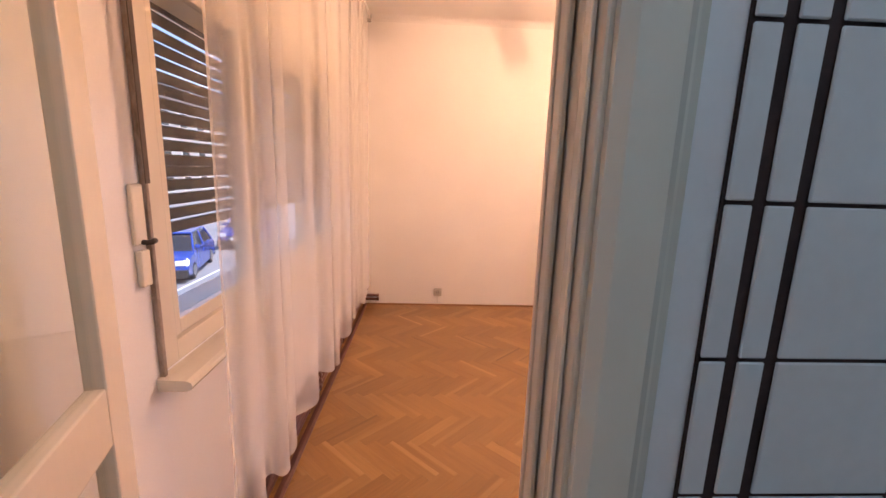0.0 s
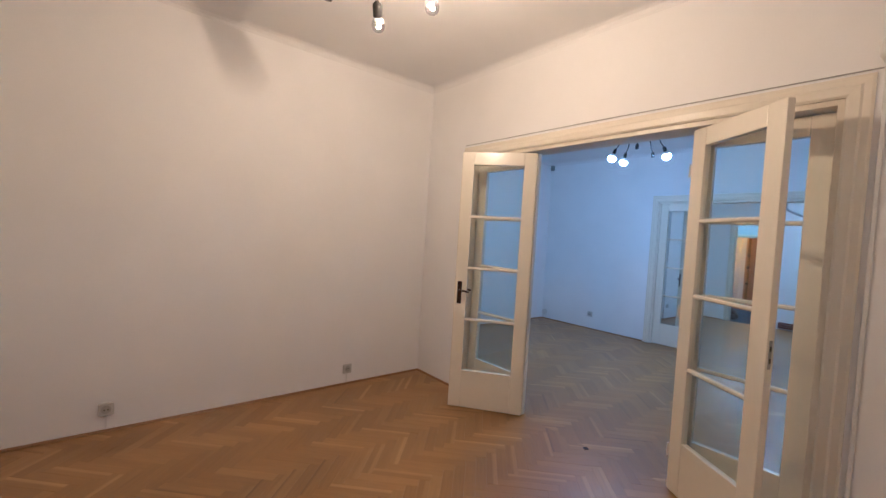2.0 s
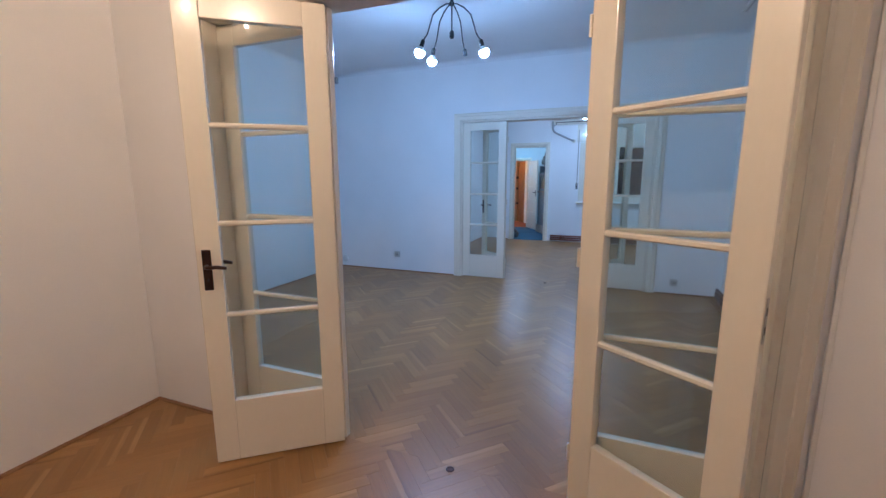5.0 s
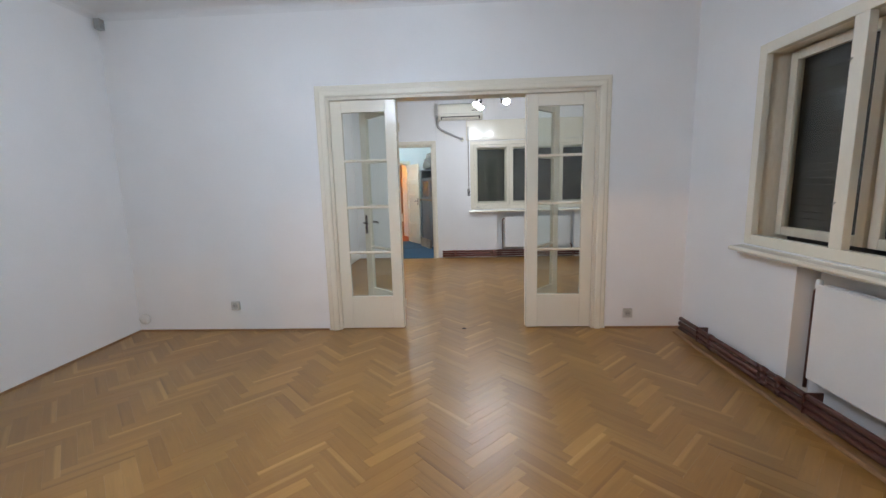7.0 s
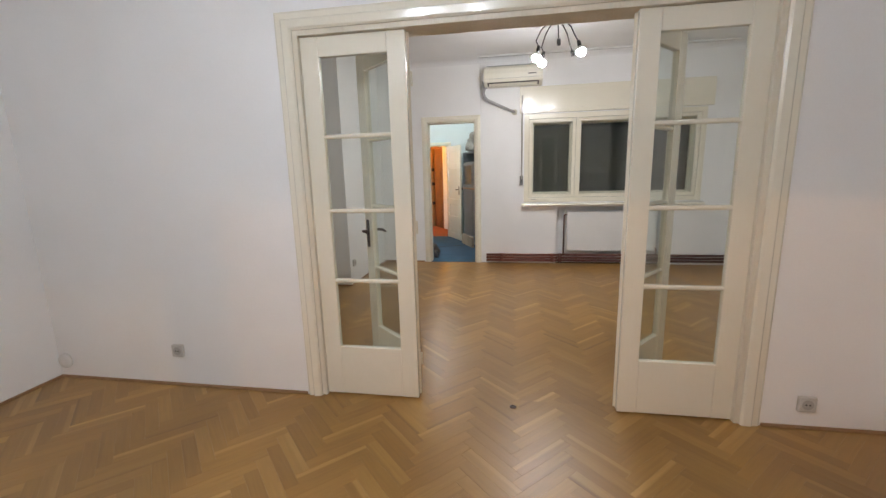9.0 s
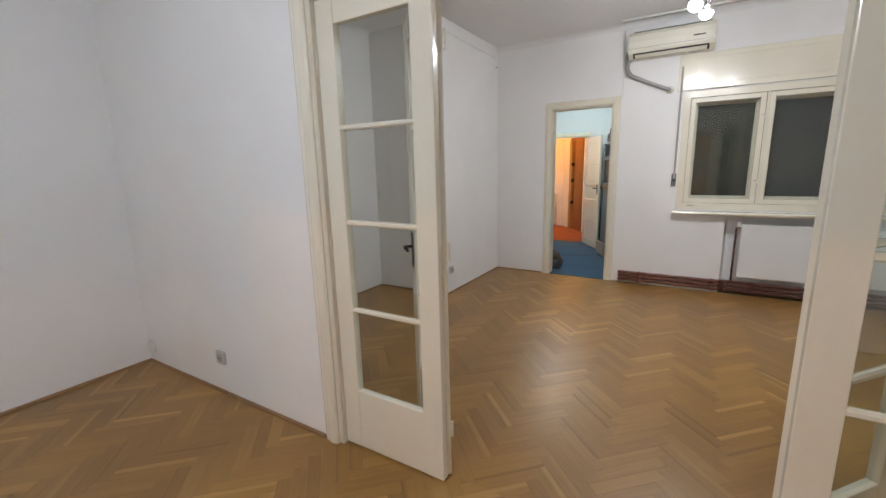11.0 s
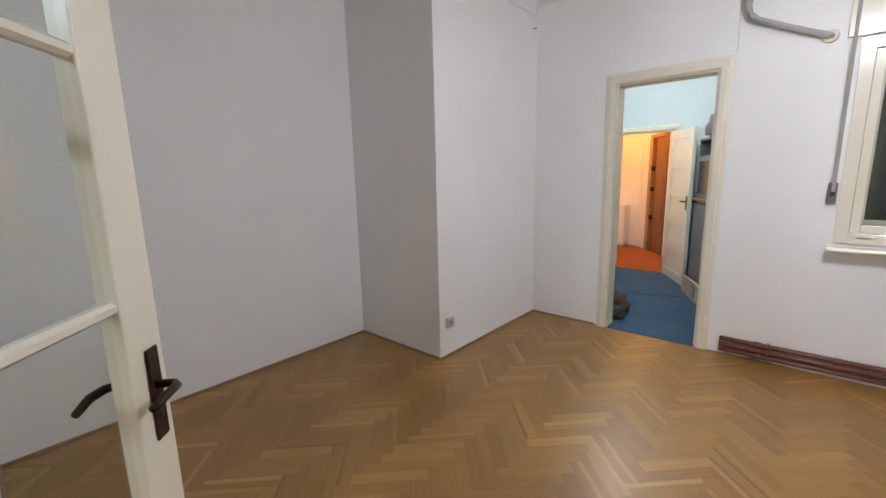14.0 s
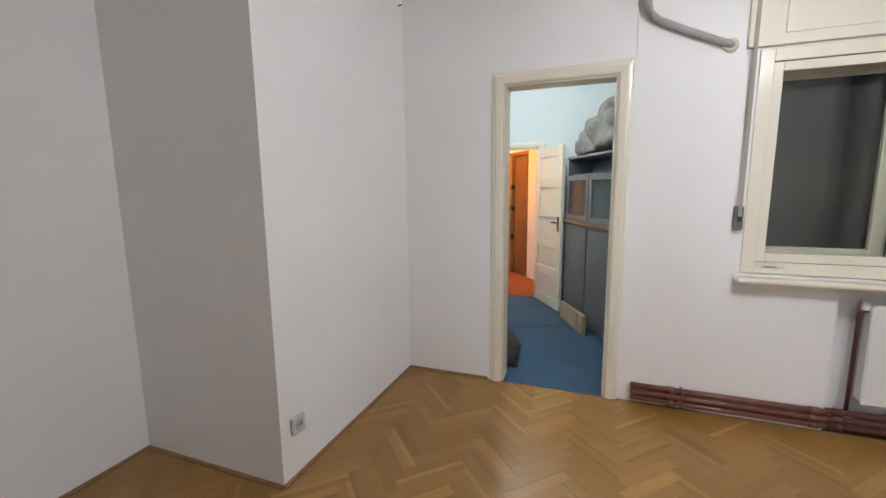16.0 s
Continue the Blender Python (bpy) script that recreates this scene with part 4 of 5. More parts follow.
# ceiling curtain track in the last room, without a curtain
tr = thing("curtain_track", pose(0.02, 8.86, HC), "bare white curtain track on the ceiling with a dark groove", "curtain rail")
part("track", box(0, 3.4, -0.03, 0.03, -0.022, 0, bevel=0.004), PLASTIC, tr)
part("groove", box(0.01, 3.39, -0.006, 0.006, -0.0245, -0.0225), GREY_PLASTIC, tr)
tr = thing("curtain_track", pose(2.44, 1.3, HB, 0, 0, 90), "bare white curtain track on the ceiling with a dark groove", "curtain rail")
part("track", box(0, 3.0, -0.03, 0.03, -0.022, 0, bevel=0.004), PLASTIC, tr)
part("groove", box(0.01, 2.99, -0.006, 0.006, -0.0245, -0.0225), GREY_PLASTIC, tr)

# ---- air conditioner ----
ac = thing("air_conditioner", pose(0.105, YC1, 2.645), "aged cream wall air conditioner with a dark outlet slot", "air conditioner")
W = 0.825
prof = [(-0.002, 0.0), (-0.13, 0.0), (-0.185, 0.045), (-0.20, 0.075), (-0.205, 0.16), (-0.195, 0.225), (-0.165, 0.262), (-0.12, 0.275), (-0.002, 0.275)]
b = extrude_profile(prof, W)
bmesh.ops.bevel(b, geom=[e for e in b.edges if abs(e.verts[0].co.x - e.verts[1].co.x) < 1e-5], offset=0.008, segments=2, affect="EDGES")
part("body", b, AC_PLASTIC, ac)
b = extrude_profile([(-0.138, -0.001), (-0.19, 0.043), (-0.186, 0.047), (-0.134, 0.004)], W - 0.1, m=Matrix.Translation((0.05, 0, 0)))
part("outlet_slot", b, BLACK, ac, "dark air outlet slot")
b = extrude_profile([(-0.142, 0.004), (-0.176, 0.033), (-0.18, 0.030), (-0.146, 0.0005)], W - 0.14, m=Matrix.Translation((0.07, -0.004, -0.002)))
part("louvre", b, AC_PLASTIC, ac, "cream louvre flap")
part("panel_seam", box(0.01, W - 0.01, -0.2065, -0.2, 0.092, 0.095), GREY_PLASTIC, ac)
part("badge", box(W - 0.20, W - 0.09, -0.207, -0.203, 0.135, 0.148, bevel=0.001, segments=1), BLACK, ac, "small dark badge")
part("top_grille", box(0.04, W - 0.04, -0.15, -0.02, 0.2745, 0.279), GREY_PLASTIC, ac)
hose = thing("drain_hose", pose(0, YC1, 0), "grey wrapped pipes from the air conditioner down to the wall", "hose")
pts = [(0.135, -0.07, 2.66), (0.10, -0.07, 2.635), (0.085, -0.06, 2.58), (0.10, -0.045, 2.52), (0.15, -0.036, 2.475), (0.30, -0.032, 2.40), (0.45, -0.032, 2.33), (0.52, -0.028, 2.30), (0.55, -0.002, 2.29)]
part("hose", tube(pts, [0.022, 0.024, 0.024, 0.022, 0.021, 0.021, 0.02, 0.021, 0.021], 10), HOSE, hose, "grey wrapped hose", smooth=True)
for k in range(4):
    p = [(0.075 + 0.008 * k, -0.05 - 0.01 * k, 2.75 - 0.02 * k), (0.06 + 0.01 * k, -0.06, 2.66 - 0.03 * k), (0.075 + 0.01 * k, -0.05 - 0.01 * k, 2.57 - 0.02 * k), (0.12, -0.04 - 0.006 * k, 2.50 - 0.01 * k)]
    part("cable", tube(p, 0.006, 6), GREY_PLASTIC, hose, smooth=True)
part("wall_sleeve", lathe([(0, 0), (0.04, 0), (0.042, 0.006), (0.03, 0.02), (0, 0.022)], 16, m=Matrix.Translation((0.54, -0.001, 2.292)) @ Matrix.Rotation(math.pi / 2, 4, "X")), AC_PLASTIC, hose, "cream putty collar at the wall", smooth=True)

# ---- sockets, switch, sensors ----


def socket(m, label="white wall socket with two round holes"):
    s = thing("wall_socket", m, label, "socket", "wall sockets")
    part("plate", box(-0.045, 0.045, -0.022, -0.0005, -0.045, 0.045, bevel=0.006), SOCKET_PLATE, s)
    part("recess", lathe([(0, 0), (0.029, 0), (0.029, 0.002), (0.022, 0.0025), (0, 0.0025)], 18, m=Matrix.Translation((0, -0.022, 0)) @ Matrix.Rotation(math.pi / 2, 4, "X")), SOCKET_GREY, s)
    for dx in (-0.0095, 0.0095):
        part("hole", lathe([(0, 0), (0.005, 0), (0.005, 0.001), (0, 0.001)], 8, m=Matrix.Translation((dx, -0.0245, 0)) @ Matrix.Rotation(math.pi / 2, 4, "X")), BLACK, s)
    return s


FACE_N, FACE_W, FACE_E = 0, 90, -90    # turned to walls north, west and east of the viewer
sock = socket(pose(-1.80, YB1, 0.27))
for m in (pose(2.14, YB1, 0.155), pose(XA0, -1.90, 0.165, 0, 0, FACE_W), pose(XA0, -0.045, 0.158, 0, 0, FACE_W), pose(-1.567, 7.648, 0.29, 0, 0, FACE_W)):
    copy_thing(sock, m)
ol = thing("cable_outlet", pose(2.075, YA1, 0.245), "small round grey cable outlet low on the wall", "outlet")
part("base", lathe([(0, 0), (0.03, 0), (0.03, 0.010), (0.024, 0.016), (0, 0.016)], 18, m=Matrix.Rotation(math.pi / 2, 4, "X")), SOCKET_PLATE, ol, smooth=True)
part("knob", lathe([(0, 0.016), (0.013, 0.016), (0.013, 0.030), (0.008, 0.034), (0, 0.034)], 14, m=Matrix.Rotation(math.pi / 2, 4, "X")), SOCKET_GREY, ol, smooth=True)
for y in (-1.90, -0.045):
    st = thing("socket_cable", pose(XA0, y, 0), "short surface cable from a socket to the floor", "cable")
    part("cable", box(0.0005, 0.006, -0.006, 0.006, 0.017, 0.125, bevel=0.002, segments=1), PLASTIC, st)

sw = thing("light_switch", pose(2.12, YA1, 1.565), "white double rocker light switch beside the doorway", "switch")
part("plate", box(-0.041, 0.041, -0.012, -0.0005, -0.037, 0.037, bevel=0.005), SOCKET_PLATE, sw)
part("rocker", box(-0.031, -0.001, -0.016, -0.012, -0.027, 0.027, bevel=0.002), PLASTIC, sw)
part("rocker", box(0.001, 0.031, -0.016, -0.012, -0.027, 0.027, bevel=0.002), PLASTIC, sw)

sn = thing("alarm_sensor", pose(2.015, YA1, 2.50), "white alarm sensor on a wall bracket with its cable", "sensor")
part("dome", lathe([(0, 0.075), (0.022, 0.07), (0.042, 0.05), (0.05, 0.02), (0.046, -0.02), (0.03, -0.05), (0, -0.055)], 18, m=Matrix.Translation((0, -0.052, 0))), PLASTIC, sn, smooth=True)
part("bracket", box(-0.02, 0.02, -0.03, -0.0005, -0.03, 0.03, bevel=0.004), PLASTIC, sn)
part("cable_duct", box(-0.028, -0.010, -0.012, -0.0005, 0.24 - 2.50, -0.05, bevel=0.003), PLASTIC, sn, "white cable duct beside the frame")
part("wire", tube([(-2.9, -0.004, -0.055), (-1.5, -0.004, -0.052), (-0.03, -0.004, -0.06)], 0.0035, 6), GREY_PLASTIC, sn)
part("wire", tube([(0.02, -0.004, -0.06), (0.3, -0.004, -0.045), (0.55, -0.004, -0.04), (0.61, -0.004, -0.04)], 0.003, 6), GREY_PLASTIC, sn)

sn = thing("alarm_sensor", pose(XB0 + 0.03, YB1 - 0.02, 3.0), "small grey sensor in the ceiling corner", "sensor")
part("body", box(0.0, 0.06, -0.06, 0.0, -0.05, 0.045, bevel=0.008), GREY_PLASTIC, sn)
cp = thing("round_vent", pose(XB0 + 0.065, YB1, 0.135), "round grey vent cover on the wall near the floor", "vent")
part("cover", lathe([(0, 0), (0.058, 0), (0.055, 0.018), (0.03, 0.022), (0, 0.022)], 20, m=Matrix.Rotation(math.pi / 2, 4, "X")), PLASTIC, cp, smooth=True)

# thin picture rail line on the chimney breast and small hook
hk = thing("wall_hook", pose(-1.567, 8.97, 2.80, 0, 0, 90), "small dark nail in the wall", "hook")
part("nail", tube([(0, 0, 0), (0, -0.03, 0.004)], 0.004, 6), BLACK, hk)
cb = thing("surface_cable", pose(-1.567, 7.6, 2.93), "thin white cable along the top of the chimney breast", "cable")
part("cable", tube([(0.004, 0, 0), (0.004, 0.8, -0.01), (0.004, 1.4, -0.012)], 0.004, 6), PLASTIC, cb)
cb = thing("surface_cable", pose(0.046, YC1, 2.29), "thin white cable rising from the door frame to the ceiling", "cable")
part("cable", tube([(0, -0.004, 0), (-0.006, -0.004, 0.3), (-0.01, -0.004, HC - 2.29 - 0.06)], 0.004, 6), PLASTIC, cb)
lt = thing("window_latch", pose(WIN_C + 0.16, YC1 - 0.012, 1.0), "flat worn steel latch on the lower window frame", "latch")
part("plate", box(-0.055, 0.055, -0.006, -0.0005, -0.009, 0.009, bevel=0.002), CREAM_WORN, lt)
part("tongue", box(-0.045, 0.02, -0.012, -0.006, -0.005, 0.005, bevel=0.002), STEEL, lt)
# brass stop for the door bolts, set in the floor
for x, y in ((0.54, 4.95), (0.60, 0.90)):
    hp = thing("floor_bolt_socket", pose(x, y, 0.0), "small worn metal bolt socket in the floor", "fitting")
    part("ring", lathe([(0, 0.001), (0.012, 0.001), (0.016, 0.004), (0.022, 0.001), (0.022, 0.0002), (0, 0.0002)], 14), BRONZE, hp)

# ---- hall beyond the last room ----
HX0, HX1, HY0, HY1, HH = -1.95, 0.55, 9.19, 11.62, 2.95
slab("floor_hall", HX0, HX1, 9.04, HY1, -0.0124, 0.004, BLUE_CARPET, "worn blue carpet", "floor")
seam = thing("carpet_seam", pose(-0.66, 10.43, 0.004), "dark seam between two lengths of blue carpet", "carpet seam", kind="structure")
part("seam_strip", extrude_profile([(-0.012, 0.0003), (0.012, 0.0003), (0.006, 0.004), (-0.006, 0.004)], 1.5, m=Matrix.Translation((-0.72, -0.30, 0)) @ Matrix.Rotation(radians(22), 4, "Z")), BAG, seam)
wall("wall_east_hall", "x", HX1, HX1 + 0.15, HY0, HY1 + 0.15, -0.05, HH, [], PALE_BLUE, "pale blue painted wall")
wall("wall_west_hall", "x", HX0 - 0.15, HX0, HY0, HY1 + 0.15, -0.05, HH, [], PALE_BLUE, "pale blue painted wall")
wall("wall_hall_front", "y", HY0 + 0.0005, HY0 + 0.01, HX0, HX1, -0.05, HH, [(D_OPEN[0] - 0.09, D_OPEN[1] + 0.09, -0.1, D_OPEN[2] + 0.09)], PALE_BLUE, "pale blue painted wall beside the door")
FD = (-1.62, -0.87, 2.0)
wall("wall_north_hall", "y", HY1, HY1 + 0.15, HX0, HX1, -0.05, HH, [(FD[0], FD[1], -0.1, FD[2])], PALE_BLUE, "pale blue wall with a doorway")
slab("ceiling_hall", HX0, HX1, HY0, HY1, HH, HH + 0.1, CEILING, "plain white hall ceiling", "ceiling")
door_frame("door_frame_6", FD, HY1, HY1 + 0.15, 0.07, "cream painted frame of the far door", lining=0.02)
rl = thing("picture_rail", pose(0, HY1, 2.72), "thin pale rail along the hall wall", "trim", kind="structure")
part("rail", box(HX0, HX1, -0.02, -0.0005, 0, 0.03, bevel=0.004), PALE_BLUE, rl)
panelled_leaf("hall_door", 0.70, 1.95, pose(-0.895, HY1 - 0.03, 0.012, 0, 0, -58), "cream painted five-panel door with dark handle, open into the hall", panels=5)
bare_bulb(-0.95, 10.2, HH, 0.35, LAMP_HALL, "bare hall bulb on a short cord")

cabinet = thing("hall_cabinet", pose(-0.47, 11.02, 0.004, 0, 0, -64), "tall blue-grey cabinet with glass upper doors standing askew", "cabinet")
part("carcass", box(0, 1.12, 0.002, 0.30, 0.06, 1.20, bevel=0.006), GREY_CABINET, cabinet)
part("plinth", box(0.02, 1.10, 0.03, 0.29, 0.0, 0.06), GREY_PLASTIC, cabinet)
part("side", box(0, 0.02, 0.002, 0.30, 1.20, 1.96), GREY_CABINET, cabinet)
part("side", box(1.10, 1.12, 0.002, 0.30, 1.20, 1.96), GREY_CABINET, cabinet)
part("back", box(0.02, 1.10, 0.28, 0.30, 1.20, 1.96), GREY_CABINET, cabinet)
part("top", box(-0.01, 1.13, -0.01, 0.31, 1.96, 1.985, bevel=0.004), GREY_CABINET, cabinet)
part("shelf", box(0.02, 1.10, 0.05, 0.28, 1.76, 1.78), GREY_CABINET, cabinet)
for k in range(2):
    x = 0.56 * k
    d = part("door", box(x + 0.008, x + 0.552, -0.018, 0.0, 0.08, 1.17, bevel=0.004), GREY_CABINET, cabinet)
    part("keyhole", lathe([(0, 0), (0.011, 0), (0.011, 0.003), (0, 0.003)], 10, m=Matrix.Translation((0.50 + 0.12 * k, -0.018, 1.04)) @ Matrix.Rotation(math.pi / 2, 4, "X")), STEEL, d)
    g = part("glass_door", box(x + 0.07, x + 0.49, -0.006, -0.002, 1.29, 1.70), GLASS, cabinet, "glazed upper door")
    for bx in ((x + 0.008, x + 0.07, -0.016, 0.0, 1.23, 1.76), (x + 0.49, x + 0.552, -0.016, 0.0, 1.23, 1.76), (x + 0.07, x + 0.49, -0.016, 0.0, 1.23, 1.29), (x + 0.07, x + 0.49, -0.016, 0.0, 1.70, 1.76)):
        part("door_frame", box(*bx, bevel=0.003), GREY_CABINET, g)
part("ledge", box(-0.005, 1.125, -0.045, 0.0, 1.195, 1.225, bevel=0.004), BEAD_WOOD, cabinet, "pale wooden ledge under the glass doors")
for ob in [cabinet] + list(cabinet.children_recursive):
    if ob.type == "MESH":
        ob.data.transform(Matrix.Diagonal((1, 1, 0.91, 1)))
bx = thing("cardboard_box", pose(-0.50, 10.93, 0.004, 0, 0, -64), "small worn flattened cardboard box leaning by the cabinet", "box")
part("carton", box(0.14, 0.72, -0.065, -0.022, 0.0, 0.20, bevel=0.004), CARDBOARD, bx)
part("flap", box(0.16, 0.60, -0.074, -0.066, 0.03, 0.215, bevel=0.002, segments=1), CARDBOARD, bx)


def lumpy(name, m, size, mat, label, category, seed, flat=0.25):
    """A soft crumpled heap: a rounded form pushed about by noise, flat below."""
    b = bmesh.new()
    bmesh.ops.create_icosphere(b, subdivisions=4, radius=1.0)
    for v in b.verts:
        n = noise.fractal(v.co * 1.8 + Vector((seed, 0, 0)), 1.0, 2.0, 4)
        ridge = abs(noise.noise(v.co * 4.5 + Vector((0, seed, 0))))
        v.co *= 1.0 + 0.32 * n - 0.22 * ridge
        if v.co.z < -flat:
            v.co.z = -flat + (v.co.z + flat) * 0.1
        v.co.z += flat
        v.co = Vector((v.co.x * size[0], v.co.y * size[1], v.co.z * size[2]))
    zmin = min(v.co.z for v in b.verts)
    for v in b.verts:
        v.co.z -= zmin
    ob = part(name, b, mat, smooth=True, m=m)
    return tagged(ob, label, category)


lumpy("plastic_sheet", pose(-0.02, 10.40, 1.812, 0, 0, 26), (0.20, 0.40, 0.40), HEAP, "crumpled clear plastic sheeting heaped on the cabinet", "plastic sheet", 3.0)
lumpy("plastic_sheet", pose(-0.20, 10.80, 1.812, 0, 0, 26), (0.17, 0.26, 0.24), HEAP, "crumpled clear plastic sheeting heaped on the cabinet", "plastic sheet", 7.0)
lumpy("bag", pose(-0.86, 9.56, 0.004), (0.11, 0.15, 0.16), BAG_BROWN, "slumped brown and black bag on the blue carpet", "bag", 13.0)
lumpy("bag", pose(-0.81, 9.37, 0.004), (0.09, 0.10, 0.09), BAG, "small black bag on the blue carpet", "bag", 21.0)

# ---- far room under an amber lamp ----
FY0, FY1, FX0, FX1 = 11.77, 13.66, -3.2, -0.93
slab("floor_far_room", FX0, FX1, HY1, FY1, -0.0122, 0.006, RED_CARPET, "rust-red carpet", "floor")
wall("wall_north_far_room", "y", FY1, FY1 + 0.15, FX0, FX1, -0.05, 2.9, [], PLASTER, "white wall under amber light")
wall("wall_west_far_room", "x", FX0 - 0.15, FX0, FY0, FY1, -0.05, 2.9, [], PLASTER, "white wall under amber light")
wall("wall_east_far_room", "x", FX1, FX1 + 0.15, FY0, FY1, -0.05, 2.9, [], PLASTER, "white wall under amber light")
SLANT = pose(-1.85, FY1, 0, 0, 0, -52.06)            # the cut-off corner that holds the entrance door
slant_wall = wall("wall_slant_far_room", "y", 0.0, 0.12, 0.0, 1.497, -0.05, 2.9, [(0.40, 1.05, -0.1, 2.06)], PLASTER, "white wall across the corner with a door")
slant_wall.matrix_basis = SLANT
slab("ceiling_far_room", FX0, FX1, FY0, FY1, 2.9, 3.0, CEILING, "white ceiling", "ceiling")
fd = thing("entrance_door", SLANT @ pose(0, 0, 0.006), "brown varnished wooden entrance door standing ajar, with dark locks", "door")
part("frame", box(0.40, 0.52, -0.035, 0.10, 0, 2.0, bevel=0.006), PALE_WOOD, fd, "paler wooden door post")
part("frame", box(1.00, 1.05, -0.02, 0.10, 0, 2.0, bevel=0.006), OAK_DOOR, fd)
part("frame", box(0.40, 1.05, -0.02, 0.10, 2.0, 2.06, bevel=0.006), OAK_DOOR, fd)
# black sheet across the opening paints the shade behind the ajar leaf
part("gap", box(0.52, 1.00, 0.095, 0.10, 0, 2.0), BLACK, fd, "black sheet standing for the shade in the slit beside the leaf")
leaf = part("leaf", box(0.57, 1.00, 0.01, 0.055, 0.004, 1.996, bevel=0.004), OAK_DOOR, fd)
for z0, z1 in ((0.14, 0.92), (1.06, 1.86)):
    part("panel", box(0.65, 0.92, 0.004, 0.0098, z0, z1, bevel=0.003), OAK_DOOR, leaf)
for z in (0.62, 1.12, 1.48):
    part("lock", box(0.515, 0.57, -0.045, 0.02, z - 0.04, z + 0.04, bevel=0.006), BLACK, leaf)
cab = thing("small_cabinet", pose(-2.42, FY1 - 0.31, 0.006), "low white cabinet against the far wall", "cabinet")
part("body", box(0, 0.42, 0, 0.30, 0.05, 0.80, bevel=0.005), WHITE_GLOSS, cab)
part("door", box(0.01, 0.41, -0.018, -0.001, 0.07, 0.78, bevel=0.004), WHITE_GLOSS, cab)
part("plinth", box(0.02, 0.40, 0.03, 0.29, 0, 0.05), GREY_PLASTIC, cab)
bare_bulb(-2.1, 12.5, 2.9, 0.4, LAMP_FAR, "amber hall bulb on a short cord")

# closet behind the side door of the middle room
slab("floor_closet", -3.9, XB0, 0.95, 1.95, -0.0124, 0.0, SUBFLOOR, "dark closet floor", "floor")
wall("wall_closet_back", "x", -3.95, -3.85, 0.9, 2.0, -0.05, 2.5, [], PLASTER, "plain white closet wall")
wall("wall_closet_side", "y", 0.85, 0.95, -3.95, XB0 - 0.2, -0.05, 2.5, [], PLASTER, "plain white closet wall")
wall("wall_closet_other_side", "y", 1.95, 2.05, -3.95, XB0 - 0.2, -0.05, 2.5, [], PLASTER, "plain white closet wall")
slab("ceiling_closet", -3.95, XB0 - 0.2, 0.85, 2.05, 2.5, 2.6, CEILING, "plain white closet ceiling", "ceiling")

# ---- kitchen from which the walk starts ----
KX1, KY1 = 4.5, -0.9
slab("floor_kitchen", XA1 + 0.01, KX1, -3.02, KY1, -0.0124, 0.002, PAVING, "grey kitchen floor", "floor")
wall("wall_north_kitchen", "y", KY1, KY1 + 0.1, XK, KX1, -0.05, HA, [], PLASTER, "plain white kitchen wall")
wall("wall_east_kitchen", "x", KX1, KX1 + 0.1, -3.02, KY1, -0.05, HA, [], PLASTER, "plain white kitchen wall")
wall("wall_south_kitchen", "y", -3.02, -2.88, XK, KX1, -0.05, HA, [], PLASTER, "plain white kitchen wall")
slab("ceiling_kitchen", XA1 + 0.05, KX1, -3.02, KY1, HA, HA + 0.1, CEILING, "plain white kitchen ceiling", "ceiling")
# unseen bulb, added as assumed source of the cool light on the tiles
bare_bulb(3.75, -1.7, HA, 0.4, LAMP_KITCHEN_UNSEEN, "unseen kitchen bulb on a short cord, added to light the doorway")
tiles = thing("tiled_wall", pose(XK, -1.80, 0.0), "white glazed wall tiles with dark joints beside the doorway", "wall tiles", kind="structure")
part("joint_bed", box(0.0005, 0.005, 0.0, 0.92, 0.02, 2.0), GROUT, tiles)
TH = 0.1505
tile_mesh = {}
row = 0
for row in range(13):
    z0 = 0.07 + row * TH
    y = 0.0005
    for col in range(8):
        w = 0.027 if col == 1 else (0.0255 if col == 0 else 0.1465)
        key = round(w, 3)
        if key not in tile_mesh:
            tile_mesh[key] = mesh_of("tile", box(0, 0.004, 0, w, 0, TH - 0.004, bevel=0.0015, segments=1), TILE)
        o = new("tile", tile_mesh[key])
        o.parent = tiles
        o.matrix_basis = pose(0.005, y, z0)
        y += w + (0.012 if col < 2 else 0.004)

# ---- street outside the first window ----
ground = slab("ground", -150, 150, -220, -8.2, -2.5, -2.3, ASPHALT, "grey asphalt street", "road")
slab("pavement", -150, 150, -8.2, -3.22, -2.5, -2.18, PAVING, "pale concrete pavement with a kerb", "pavement")
ln = thing("road_line", pose(-8, -9.6, -2.296), "worn white line on the street", "road marking", kind="structure")
part("line", box(-4, 8, -0.06, 0.06, 0, 0.003), PLASTIC, ln)


